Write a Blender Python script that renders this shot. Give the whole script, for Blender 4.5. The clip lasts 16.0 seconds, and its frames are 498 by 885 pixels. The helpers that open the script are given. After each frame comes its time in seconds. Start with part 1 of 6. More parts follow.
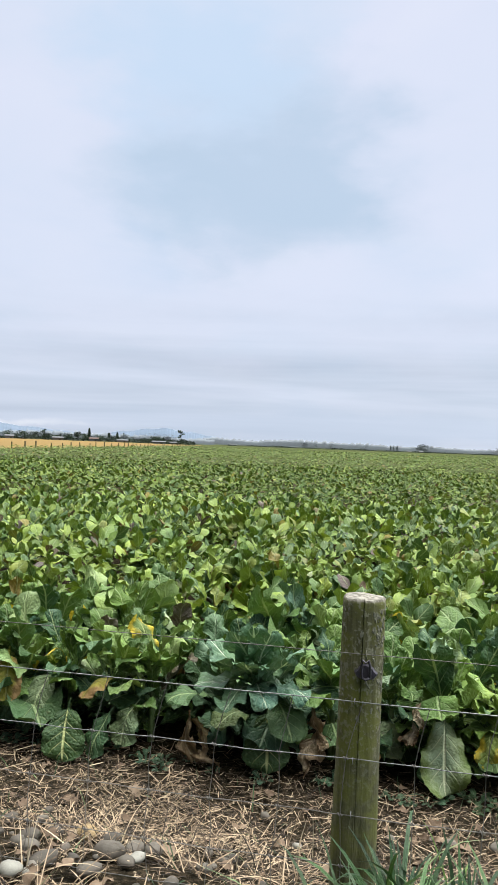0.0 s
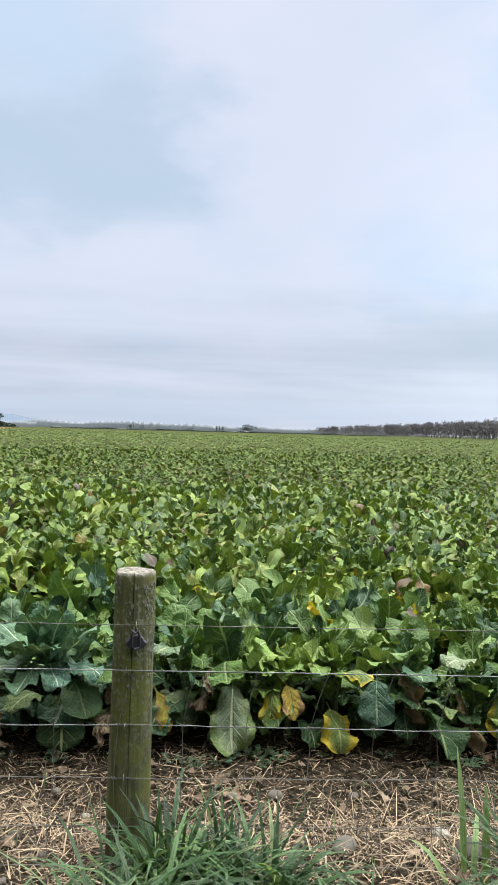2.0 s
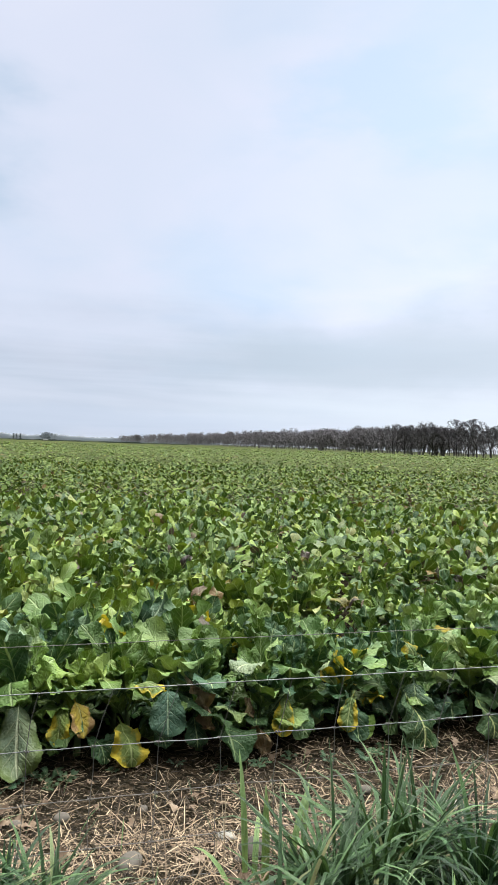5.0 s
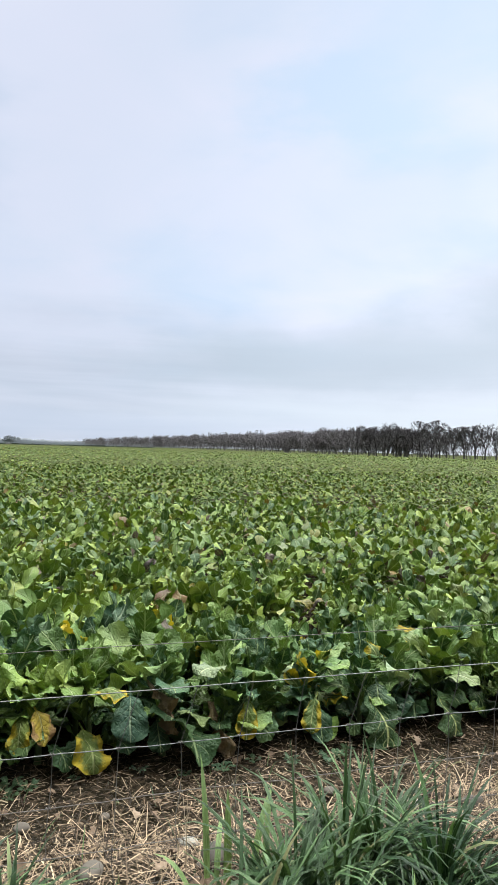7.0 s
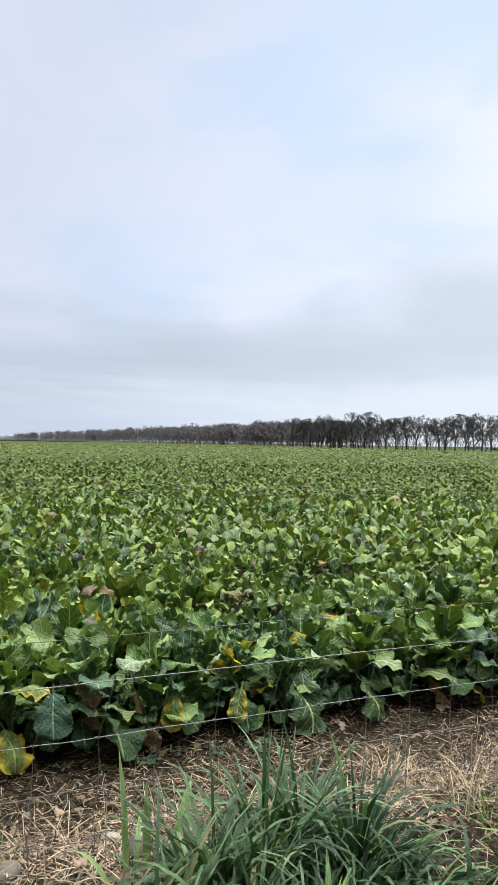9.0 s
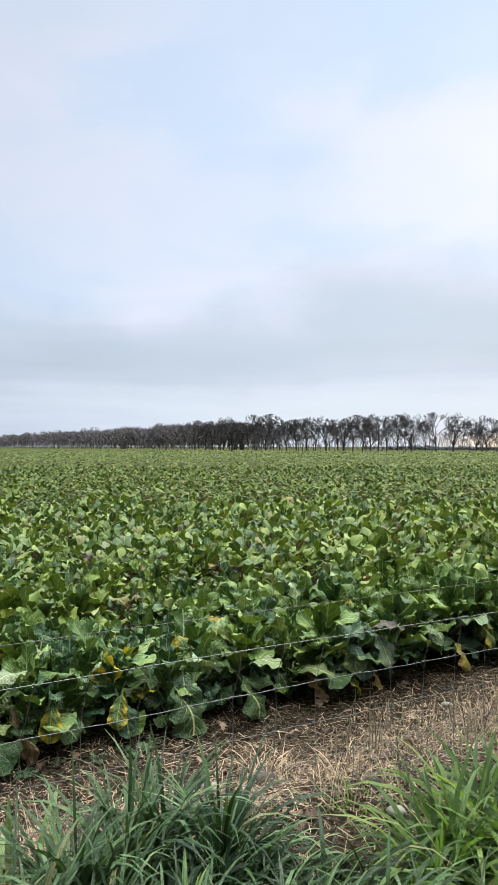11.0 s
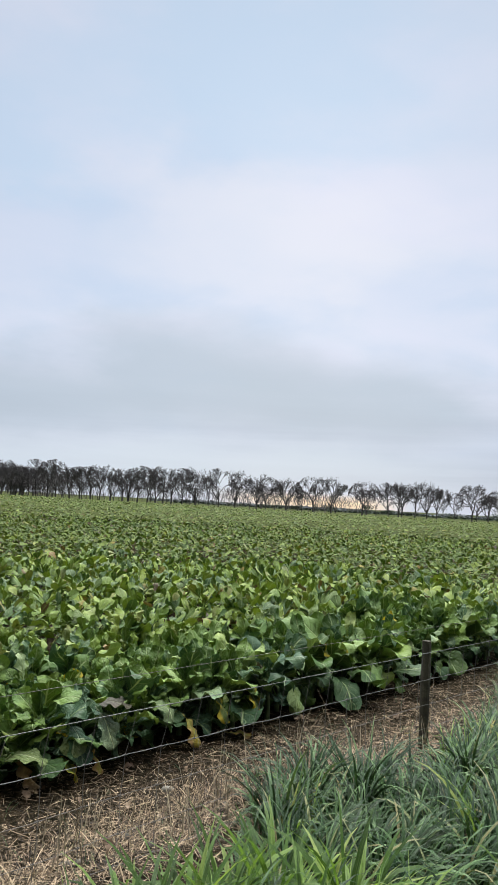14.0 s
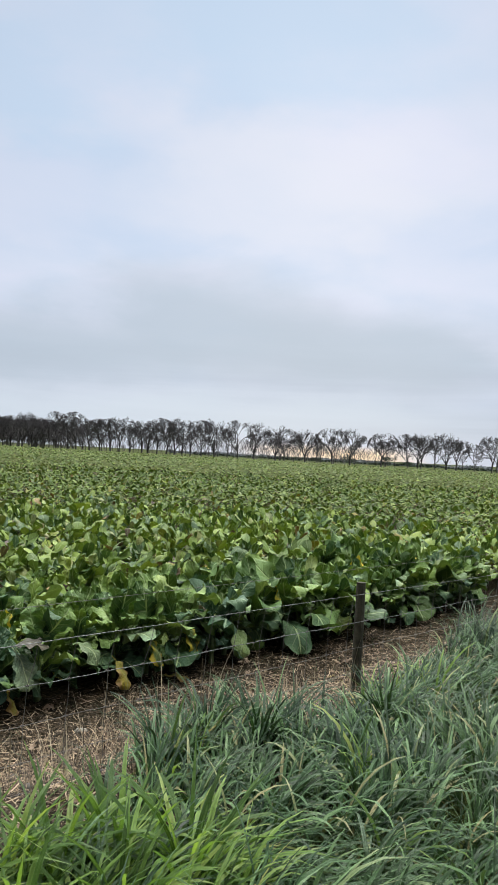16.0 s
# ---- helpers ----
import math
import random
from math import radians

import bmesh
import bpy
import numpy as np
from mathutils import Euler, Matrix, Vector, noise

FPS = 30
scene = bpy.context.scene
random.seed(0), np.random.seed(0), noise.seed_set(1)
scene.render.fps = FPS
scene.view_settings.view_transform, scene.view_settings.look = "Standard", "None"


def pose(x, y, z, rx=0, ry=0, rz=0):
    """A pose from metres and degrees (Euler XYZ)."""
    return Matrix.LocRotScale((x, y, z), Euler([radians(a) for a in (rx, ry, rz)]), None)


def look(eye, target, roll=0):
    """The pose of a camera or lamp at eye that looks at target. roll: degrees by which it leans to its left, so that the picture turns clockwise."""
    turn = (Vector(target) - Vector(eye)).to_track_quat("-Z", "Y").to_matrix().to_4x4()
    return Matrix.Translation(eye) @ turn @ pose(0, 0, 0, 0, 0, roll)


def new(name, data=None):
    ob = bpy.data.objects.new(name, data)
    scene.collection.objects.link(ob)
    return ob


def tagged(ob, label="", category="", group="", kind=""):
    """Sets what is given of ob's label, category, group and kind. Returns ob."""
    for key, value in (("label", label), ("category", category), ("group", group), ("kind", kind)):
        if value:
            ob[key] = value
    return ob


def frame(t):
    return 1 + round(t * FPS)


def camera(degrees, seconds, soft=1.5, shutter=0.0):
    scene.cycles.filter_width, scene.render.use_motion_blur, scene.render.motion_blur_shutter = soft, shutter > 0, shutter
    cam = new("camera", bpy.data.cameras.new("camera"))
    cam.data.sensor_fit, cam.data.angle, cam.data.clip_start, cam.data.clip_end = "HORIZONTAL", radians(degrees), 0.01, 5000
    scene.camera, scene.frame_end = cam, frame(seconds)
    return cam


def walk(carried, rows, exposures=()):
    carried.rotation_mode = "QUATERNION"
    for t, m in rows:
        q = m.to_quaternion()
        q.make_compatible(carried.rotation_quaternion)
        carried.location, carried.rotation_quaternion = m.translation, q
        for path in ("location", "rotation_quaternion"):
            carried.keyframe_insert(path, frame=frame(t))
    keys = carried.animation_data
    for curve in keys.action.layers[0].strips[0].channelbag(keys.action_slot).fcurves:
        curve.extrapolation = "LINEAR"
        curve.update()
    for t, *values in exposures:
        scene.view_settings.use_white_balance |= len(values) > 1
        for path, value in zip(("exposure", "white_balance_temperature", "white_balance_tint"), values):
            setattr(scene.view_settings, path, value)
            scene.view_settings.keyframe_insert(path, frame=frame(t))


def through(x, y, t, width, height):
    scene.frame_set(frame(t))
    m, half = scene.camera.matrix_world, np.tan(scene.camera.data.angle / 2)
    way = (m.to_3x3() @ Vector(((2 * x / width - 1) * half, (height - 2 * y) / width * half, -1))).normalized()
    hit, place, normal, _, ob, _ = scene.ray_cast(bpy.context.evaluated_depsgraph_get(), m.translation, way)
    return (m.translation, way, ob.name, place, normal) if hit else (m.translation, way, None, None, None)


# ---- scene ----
cam = camera(36.5, 16.0)
PATH = [
    (0, (0.297, -2.663, 1.552), (-0.098, -0.702, 1.558), 2.1),
    (0.5, (0.381, -2.722, 1.563), (0.138, -0.737, 1.564), 2.3),
    (1, (0.473, -2.687, 1.54), (0.349, -0.691, 1.53), 1.4),
    (1.5, (0.496, -2.737, 1.55), (0.465, -0.737, 1.531), 1.4),
    (2, (0.509, -2.764, 1.559), (0.569, -0.766, 1.529), 1.5),
    (2.5, (0.513, -2.746, 1.554), (0.665, -0.752, 1.521), 1.4),
    (3, (0.521, -2.765, 1.57), (0.788, -0.783, 1.542), 1.6),
    (3.5, (0.54, -2.753, 1.564), (0.908, -0.788, 1.546), 1.7),
    (4, (0.543, -2.772, 1.563), (0.993, -0.824, 1.554), 1.9),
    (4.5, (0.55, -2.769, 1.573), (1.069, -0.837, 1.571), 2.0),
    (5, (0.566, -2.775, 1.575), (1.136, -0.858, 1.583), 1.9),
    (7.5, (0.598, -2.772, 1.577), (1.281, -0.893, 1.59), 1.3),
    (8, (0.615, -2.784, 1.573), (1.338, -0.919, 1.576), 1.0),
    (8.5, (0.644, -2.794, 1.571), (1.41, -0.947, 1.571), 0.8),
    (9, (0.66, -2.801, 1.574), (1.475, -0.975, 1.575), 0.9),
    (9.5, (0.682, -2.826, 1.59), (1.56, -1.029, 1.594), 0.8),
    (10, (0.697, -2.857, 1.604), (1.653, -1.1, 1.616), 0.7),
    (12.5, (0.952, -3.016, 1.581), (2.069, -1.357, 1.616), 0.3),
    (13, (1.022, -3.009, 1.639), (2.199, -1.394, 1.722), 1.5),
    (13.5, (1.142, -2.964, 1.703), (2.451, -1.458, 1.852), 2.6),
    (14, (1.209, -2.956, 1.707), (2.676, -1.605, 1.866), 3.0),
    (14.5, (1.274, -2.924, 1.635), (2.82, -1.659, 1.726), 2.8),
    (15, (1.428, -3.03, 1.614), (2.963, -1.749, 1.647), 2.7),
    (15.5, (1.673, -3.206, 1.625), (3.165, -1.873, 1.639), 3.3),
    (16, (1.927, -3.257, 1.622), (3.365, -1.868, 1.652), 2.9),
]
EXPOSURES = [(0.0, 0.12), (5.0, 0.12), (10.0, 0.04), (12.5, -0.06), (14.0, -0.18), (16.0, -0.18)]
walk(cam, [(t, look(eye, target, roll)) for t, eye, target, roll in PATH], EXPOSURES)

# ---- world, sun, exposure ----
SUN_AZ, SUN_EL = 52.0, 24.0           # degrees: azimuth from +y towards +x, elevation

def build_world():
    w = bpy.data.worlds.new("overcast_sky")
    scene.world = w
    w.use_nodes = True
    nt = w.node_tree
    nt.nodes.clear()
    N = lambda kind, **kw: add_node(nt, kind, **kw)
    L = nt.links.new
    out = N("ShaderNodeOutputWorld")
    sky = N("ShaderNodeTexSky")
    sky.sky_type, sky.sun_disc = "NISHITA", False
    sky.sun_elevation, sky.sun_rotation = radians(SUN_EL), radians(SUN_AZ)
    tc = N("ShaderNodeTexCoord")
    nrm = N("ShaderNodeVectorMath", operation="NORMALIZE")
    L(tc.outputs["Generated"], nrm.inputs[0])
    sep = N("ShaderNodeSeparateXYZ")
    L(nrm.outputs[0], sep.inputs[0])
    # soft cloud deck: the direction projected on a flat layer overhead
    zc = math_node(nt, "ADD", math_node(nt, "MAXIMUM", sep.outputs[2], 0.0), 0.2)
    comb = N("ShaderNodeCombineXYZ")
    L(math_node(nt, "DIVIDE", sep.outputs[0], zc), comb.inputs[0])
    L(math_node(nt, "DIVIDE", sep.outputs[1], zc), comb.inputs[1])
    big = noise_node(nt, comb.outputs[0], 0.9, 3.0, 0.45, 0.6)
    fine = noise_node(nt, comb.outputs[0], 2.4, 4.0, 0.5, 0.5)
    cloud = math_node(nt, "ADD", math_node(nt, "MULTIPLY", big, 0.6), math_node(nt, "MULTIPLY", fine, 0.4))
    mix1 = ramp(nt, cloud, [(0.38, (0.62, 0.74, 0.93, 1)), (0.47, (0.71, 0.79, 0.95, 1)), (0.55, (0.76, 0.81, 0.97, 1)), (0.66, (0.81, 0.85, 0.98, 1))])
    # azimuth and elevation in degrees, with edges torn by a slow noise
    azim = math_node(nt, "MULTIPLY", math_node(nt, "ARCTAN2", sep.outputs[0], sep.outputs[1]), 57.2958)
    elev = math_node(nt, "MULTIPLY", math_node(nt, "ARCSINE", sep.outputs[2]), 57.2958)
    flat = N("ShaderNodeCombineXYZ")
    L(math_node(nt, "MULTIPLY", azim, 0.05), flat.inputs[0])
    L(math_node(nt, "MULTIPLY", elev, 0.11), flat.inputs[1])
    tear = N("ShaderNodeTexNoise")
    L(flat.outputs[0], tear.inputs["Vector"])
    tear.inputs["Scale"].default_value, tear.inputs["Detail"].default_value, tear.inputs["Roughness"].default_value = 1.6, 5.0, 0.55
    tsep = N("ShaderNodeSeparateColor")
    L(tear.outputs["Color"], tsep.inputs[0])
    azim = math_node(nt, "ADD", azim, math_node(nt, "MULTIPLY_ADD", tsep.outputs[0], 22.0, -11.0))
    elev_t = math_node(nt, "ADD", elev, math_node(nt, "MULTIPLY_ADD", tsep.outputs[1], 13.0, -6.5))
    # the clouds: azimuth, elevation, half width, half height in degrees, colour, cover
    BLUE, LIGHT, GREY, LILAC, WHITE = (0.51, 0.65, 0.82), (0.59, 0.75, 0.95), (0.49, 0.585, 0.69), (0.74, 0.80, 0.96), (0.82, 0.85, 0.96)
    clouds = ((-28, 18, 10, 14, LILAC, 0.7), (-10.5, 20, 14, 8, BLUE, 0.85), (-17, 28, 12, 6, LIGHT, 0.8), (6, 22, 11, 10, LILAC, 0.7), (-11, 10, 24, 5, LILAC, 0.8),
              (26, 26, 9, 5, LIGHT, 0.8), (15, 14, 9, 5, LIGHT, 0.4), (24, 18, 14, 6, LILAC, 0.6), (46, 31, 24, 7.5, LIGHT, 0.9), (45, 19.5, 13, 6, WHITE, 0.6), (56, 18.5, 7, 4, WHITE, 0.5), (60, 14, 8, 4, LILAC, 0.5))
    for a, e, ra, re_, tint, cover in clouds:
        da, de = math_node(nt, "MULTIPLY_ADD", azim, 1 / ra, -a / ra), math_node(nt, "MULTIPLY_ADD", elev_t, 1 / re_, -e / re_)
        dist = math_node(nt, "SQRT", math_node(nt, "ADD", math_node(nt, "MULTIPLY", da, da), math_node(nt, "MULTIPLY", de, de)))
        mix1 = mix_rgb(nt, map_range(nt, dist, 0.25, 1.15, cover, 0.0), mix1, tint)
    # layered bands towards the horizon
    band_vec = N("ShaderNodeCombineXYZ")
    L(math_node(nt, "MULTIPLY", sep.outputs[0], 1.3), band_vec.inputs[0])
    L(math_node(nt, "MULTIPLY", sep.outputs[1], 1.3), band_vec.inputs[1])
    L(math_node(nt, "MULTIPLY", sep.outputs[2], 22.0), band_vec.inputs[2])
    bands = noise_node(nt, band_vec.outputs[0], 1.0, 4.0, 0.55, 0.4)
    band_tone = ramp(nt, bands, [(0.33, (0.47, 0.54, 0.67, 1)), (0.5, (0.57, 0.65, 0.79, 1)), (0.67, (0.68, 0.75, 0.90, 1))])
    mix2 = mix_rgb(nt, map_range(nt, math_node(nt, "ADD", elev, math_node(nt, "MULTIPLY_ADD", tsep.outputs[2], 8.0, -4.0)), 3.5, 13.0, 0.85, 0.0), mix1, band_tone)
    # heavier grey cloud low in the east, a pale strip under it
    for a, e, ra, re_, tint, cover in ((24, 6.5, 18, 3.2, GREY, 0.7), (42, 9, 14, 5, GREY, 0.75), (56, 8, 12, 4.5, GREY, 0.7), (40, 2.6, 32, 2.2, (0.66, 0.76, 0.87), 0.75), (0, 1.6, 30, 1.6, (0.52, 0.63, 0.80), 0.5), (-29, 0.9, 6, 0.4, (0.85, 0.89, 0.98), 0.8)):
        da, de = math_node(nt, "MULTIPLY_ADD", azim, 1 / ra, -a / ra), math_node(nt, "MULTIPLY_ADD", math_node(nt, "MULTIPLY_ADD", elev_t, 0.35, math_node(nt, "MULTIPLY", elev, 0.65)), 1 / re_, -e / re_)
        dist = math_node(nt, "SQRT", math_node(nt, "ADD", math_node(nt, "MULTIPLY", da, da), math_node(nt, "MULTIPLY", de, de)))
        mix2 = mix_rgb(nt, map_range(nt, dist, 0.3, 1.2, cover, 0.0), mix2, tint)
    # clear warm slit at the horizon under the cloud's edge
    sdot = N("ShaderNodeVectorMath", operation="DOT_PRODUCT")
    L(nrm.outputs[0], sdot.inputs[0])
    sdot.inputs[1].default_value = (math.sin(radians(52)), math.cos(radians(52)), 0.0)
    slit = math_node(nt, "MULTIPLY", map_range(nt, sdot.outputs["Value"], 0.990, 0.9995, 0.0, 1.0), map_range(nt, sep.outputs[2], 0.006, 0.020, 1.0, 0.0))
    mix3 = mix_rgb(nt, math_node(nt, "MULTIPLY", slit, map_range(nt, bands, 0.40, 0.6, 0.15, 0.95)), mix2, (1.0, 0.80, 0.58, 1))
    # a cloudy sky is brighter towards the zenith
    # and on the sun's side of the sky
    back = N("ShaderNodeVectorMath", operation="DOT_PRODUCT")
    L(nrm.outputs[0], back.inputs[0])
    back.inputs[1].default_value = (math.sin(radians(SUN_AZ)), math.cos(radians(SUN_AZ)), 0.0)
    toward = map_range(nt, back.outputs["Value"], 0.62, 0.98, 0.95, 1.11)
    away = map_range(nt, back.outputs["Value"], -0.6, 0.05, 0.07, 1.0)
    lift = math_node(nt, "MULTIPLY", math_node(nt, "MULTIPLY", away, toward), map_range(nt, sep.outputs[2], 0.60, 0.95, 1.0, 11.0))
    high = map_range(nt, sep.outputs[2], 0.58, 0.8, 0.0, 0.9)
    mix4 = mix_rgb(nt, high, mix3, (0.87, 0.87, 0.83, 1))
    scaled = N("ShaderNodeVectorMath", operation="SCALE")
    L(mix4, scaled.inputs[0])
    L(lift, scaled.inputs["Scale"])
    bg_cloud, bg_sky = N("ShaderNodeBackground"), N("ShaderNodeBackground")
    L(scaled.outputs[0], bg_cloud.inputs["Color"])
    bg_cloud.inputs["Strength"].default_value = 1.0
    L(sky.outputs[0], bg_sky.inputs["Color"])
    bg_sky.inputs["Strength"].default_value = 0.06
    mixs = N("ShaderNodeMixShader")
    mixs.inputs[0].default_value = 0.93
    L(bg_sky.outputs[0], mixs.inputs[1])
    L(bg_cloud.outputs[0], mixs.inputs[2])
    L(mixs.outputs[0], out.inputs["Surface"])


# ---- node helpers ----
def add_node(nt, kind, **kw):
    n = nt.nodes.new(kind)
    if "operation" in kw:
        n.operation = kw["operation"]
    return n


def plug(nt, socket, value):
    if isinstance(value, bpy.types.NodeSocket):
        nt.links.new(value, socket)
    else:
        socket.default_value = value


def math_node(nt, op, a, b=0.0, c=None):
    n = add_node(nt, "ShaderNodeMath", operation=op)
    plug(nt, n.inputs[0], a)
    plug(nt, n.inputs[1], b)
    if c is not None:
        plug(nt, n.inputs[2], c)
    return n.outputs[0]


def map_range(nt, v, a, b, c, d):
    n = add_node(nt, "ShaderNodeMapRange")
    n.interpolation_type = "SMOOTHSTEP"
    for k, x in zip((0, 1, 2, 3, 4), (v, a, b, c, d)):
        plug(nt, n.inputs[k], x)
    return n.outputs[0]


def noise_node(nt, vec, scale, detail=3.0, rough=0.5, distort=0.0):
    n = add_node(nt, "ShaderNodeTexNoise")
    if vec is not None:
        nt.links.new(vec, n.inputs["Vector"])
    n.inputs["Scale"].default_value, n.inputs["Detail"].default_value = scale, detail
    n.inputs["Roughness"].default_value, n.inputs["Distortion"].default_value = rough, distort
    return n.outputs["Fac"]


def ramp(nt, fac, stops):
    n = add_node(nt, "ShaderNodeValToRGB")
    el = n.color_ramp.elements
    while len(el) < len(stops):
        el.new(0.5)
    for e, (p, c) in zip(el, stops):
        e.position, e.color = p, (*c[:3], 1)
    plug(nt, n.inputs[0], fac)
    return n.outputs[0]


def mix_rgb(nt, fac, a, b, kind="MIX"):
    n = add_node(nt, "ShaderNodeMix")
    n.data_type, n.blend_type = "RGBA", kind
    plug(nt, n.inputs[0], fac)
    plug(nt, n.inputs[6], a if isinstance(a, bpy.types.NodeSocket) else (*a[:3], 1))
    plug(nt, n.inputs[7], b if isinstance(b, bpy.types.NodeSocket) else (*b[:3], 1))
    return n.outputs[2]


def bump(nt, height, strength, distance):
    n = add_node(nt, "ShaderNodeBump")
    n.inputs["Strength"].default_value, n.inputs["Distance"].default_value = strength, distance
    nt.links.new(height, n.inputs["Height"])
    return n.outputs[0]


def material(name):
    m = bpy.data.materials.new(name)
    m.use_nodes = True
    nt = m.node_tree
    bsdf = nt.nodes["Principled BSDF"]
    return m, nt, bsdf


def world_pos(nt):
    return add_node(nt, "ShaderNodeNewGeometry").outputs["Position"]


def leaf_colours(nt, island):
    if island:
        return add_node(nt, "ShaderNodeNewGeometry").outputs["Random Per Island"]
    return add_node(nt, "ShaderNodeObjectInfo").outputs["Random"]


def leaf_material(name, island, stops, vein, vein_amount=0.55, gloss=0.42, through=0.08, blotch=None, relief=0.25, spec=0.27):
    m, nt, b = material(name)
    rnd = leaf_colours(nt, island)
    col = ramp(nt, rnd, stops)
    if relief == 0.0:
        lush = noise_node(nt, world_pos(nt), 0.9, 2.0, 0.5)
        col = mix_rgb(nt, map_range(nt, lush, 0.45, 0.62, 0.0, 0.6), col, mix_rgb(nt, 0.5, col, (0.08, 0.14, 0.05)))
    else:
        # plants differ: some stand yellower, some bluer
        stand = noise_node(nt, world_pos(nt), 1.7, 2.0, 0.5, 0.3)
        reach = noise_node(nt, world_pos(nt), 0.42, 2.0, 0.6, 0.5)
        col = mix_rgb(nt, map_range(nt, reach, 0.52, 0.66, 0.0, 0.8), col, mix_rgb(nt, 1.0, col, (0.60, 0.74, 0.86), "MULTIPLY"))
        col = mix_rgb(nt, map_range(nt, stand, 0.50, 0.66, 0.0, 0.75), col, mix_rgb(nt, 1.0, col, (1.16, 1.10, 0.75), "MULTIPLY"))
        col = mix_rgb(nt, map_range(nt, stand, 0.34, 0.48, 0.8, 0.0), col, mix_rgb(nt, 1.0, col, (0.66, 0.78, 1.0), "MULTIPLY"))
    uv = add_node(nt, "ShaderNodeUVMap").outputs[0]
    sep = add_node(nt, "ShaderNodeSeparateXYZ")
    nt.links.new(uv, sep.inputs[0])
    side = math_node(nt, "ABSOLUTE", math_node(nt, "SUBTRACT", sep.outputs[0], 0.5))
    along = sep.outputs[1]
    # midrib and side veins
    rib = map_range(nt, side, 0.014, 0.045, 1.0, 0.0)
    phase = math_node(nt, "FRACT", math_node(nt, "ADD", math_node(nt, "MULTIPLY", along, 6.5), math_node(nt, "MULTIPLY", side, -3.6)))
    line = math_node(nt, "ABSOLUTE", math_node(nt, "SUBTRACT", phase, 0.5))
    veins = math_node(nt, "MULTIPLY", map_range(nt, line, 0.02, 0.085, 1.0, 0.0), map_range(nt, side, 0.0, 0.42, 0.75, 0.05))
    mask = math_node(nt, "MAXIMUM", rib, veins)
    pos = world_pos(nt)
    patch = noise_node(nt, pos, 13.0, 4.0, 0.62)
    grain = noise_node(nt, pos, 70.0, 2.0, 0.6)
    col = mix_rgb(nt, map_range(nt, patch, 0.35, 0.7, 0.0, 0.45), col, mix_rgb(nt, 0.5, col, (0.050, 0.080, 0.034)))
    if blotch:
        # old leaves turn from the rim and the tip inwards
        spread = math_node(nt, "ADD", math_node(nt, "MULTIPLY", side, 1.1), math_node(nt, "MULTIPLY", patch, 1.2))
        spread = math_node(nt, "ADD", spread, math_node(nt, "MULTIPLY", math_node(nt, "SUBTRACT", along, 0.55), 0.35))
        col = mix_rgb(nt, map_range(nt, spread, 0.86, 1.14, 0.0, 1.0), col, blotch)
    col = mix_rgb(nt, math_node(nt, "MULTIPLY", mask, vein_amount), col, vein)
    nt.links.new(col, b.inputs["Base Color"])
    rough = math_node(nt, "ADD", gloss, math_node(nt, "MULTIPLY", grain, 0.16))
    nt.links.new(rough, b.inputs["Roughness"])
    b.inputs["Specular IOR Level"].default_value = spec
    cells = add_node(nt, "ShaderNodeTexVoronoi")
    cells.feature = "DISTANCE_TO_EDGE"
    nt.links.new(pos, cells.inputs["Vector"])
    cells.inputs["Scale"].default_value = 42.0
    crinkle = map_range(nt, cells.outputs[0], 0.0, 0.35, 0.0, 1.0)
    h = math_node(nt, "ADD", math_node(nt, "MULTIPLY", mask, -0.7), math_node(nt, "ADD", math_node(nt, "MULTIPLY", patch, 1.2), math_node(nt, "MULTIPLY", crinkle, relief)))
    if relief > 0.0:
        # the blade swells between its side veins
        h = math_node(nt, "ADD", h, math_node(nt, "MULTIPLY", map_range(nt, line, 0.0, 0.5, 0.0, 1.0), 0.7 * relief))
    nrm = bump(nt, h, 0.9, 0.013)
    nt.links.new(nrm, b.inputs["Normal"])
    if through:
        tr = add_node(nt, "ShaderNodeBsdfTranslucent")
        warm = mix_rgb(nt, 1.0, col, (1.5, 1.5, 0.7), "MULTIPLY")
        nt.links.new(warm, tr.inputs["Color"])
        ms = add_node(nt, "ShaderNodeMixShader")
        ms.inputs[0].default_value = through
        nt.links.new(b.outputs[0], ms.inputs[1])
        nt.links.new(tr.outputs[0], ms.inputs[2])
        nt.links.new(ms.outputs[0], nt.nodes["Material Output"].inputs["Surface"])
    return m


def rough_material(name, stops, scale, rough=0.85, bump_scale=None, bump_height=0.01, fine=None, island=False, per_object=False, spec=0.3):
    """Mottled matt surface: a noise through a ramp, a finer noise for grain, and relief."""
    m, nt, b = material(name)
    pos = world_pos(nt)
    a = noise_node(nt, pos, scale, 4.0, 0.6)
    g = noise_node(nt, pos, fine or scale * 9.0, 3.0, 0.65)
    f = math_node(nt, "ADD", math_node(nt, "MULTIPLY", a, 0.65), math_node(nt, "MULTIPLY", g, 0.35))
    if island or per_object:
        r = leaf_colours(nt, island)
        f = math_node(nt, "ADD", math_node(nt, "MULTIPLY", f, 0.55), math_node(nt, "MULTIPLY", r, 0.45))
    nt.links.new(ramp(nt, f, stops), b.inputs["Base Color"])
    b.inputs["Roughness"].default_value = rough
    b.inputs["Specular IOR Level"].default_value = spec
    if bump_scale:
        h = noise_node(nt, pos, bump_scale, 4.0, 0.65)
        nt.links.new(bump(nt, h, 0.8, bump_height), b.inputs["Normal"])
    return m


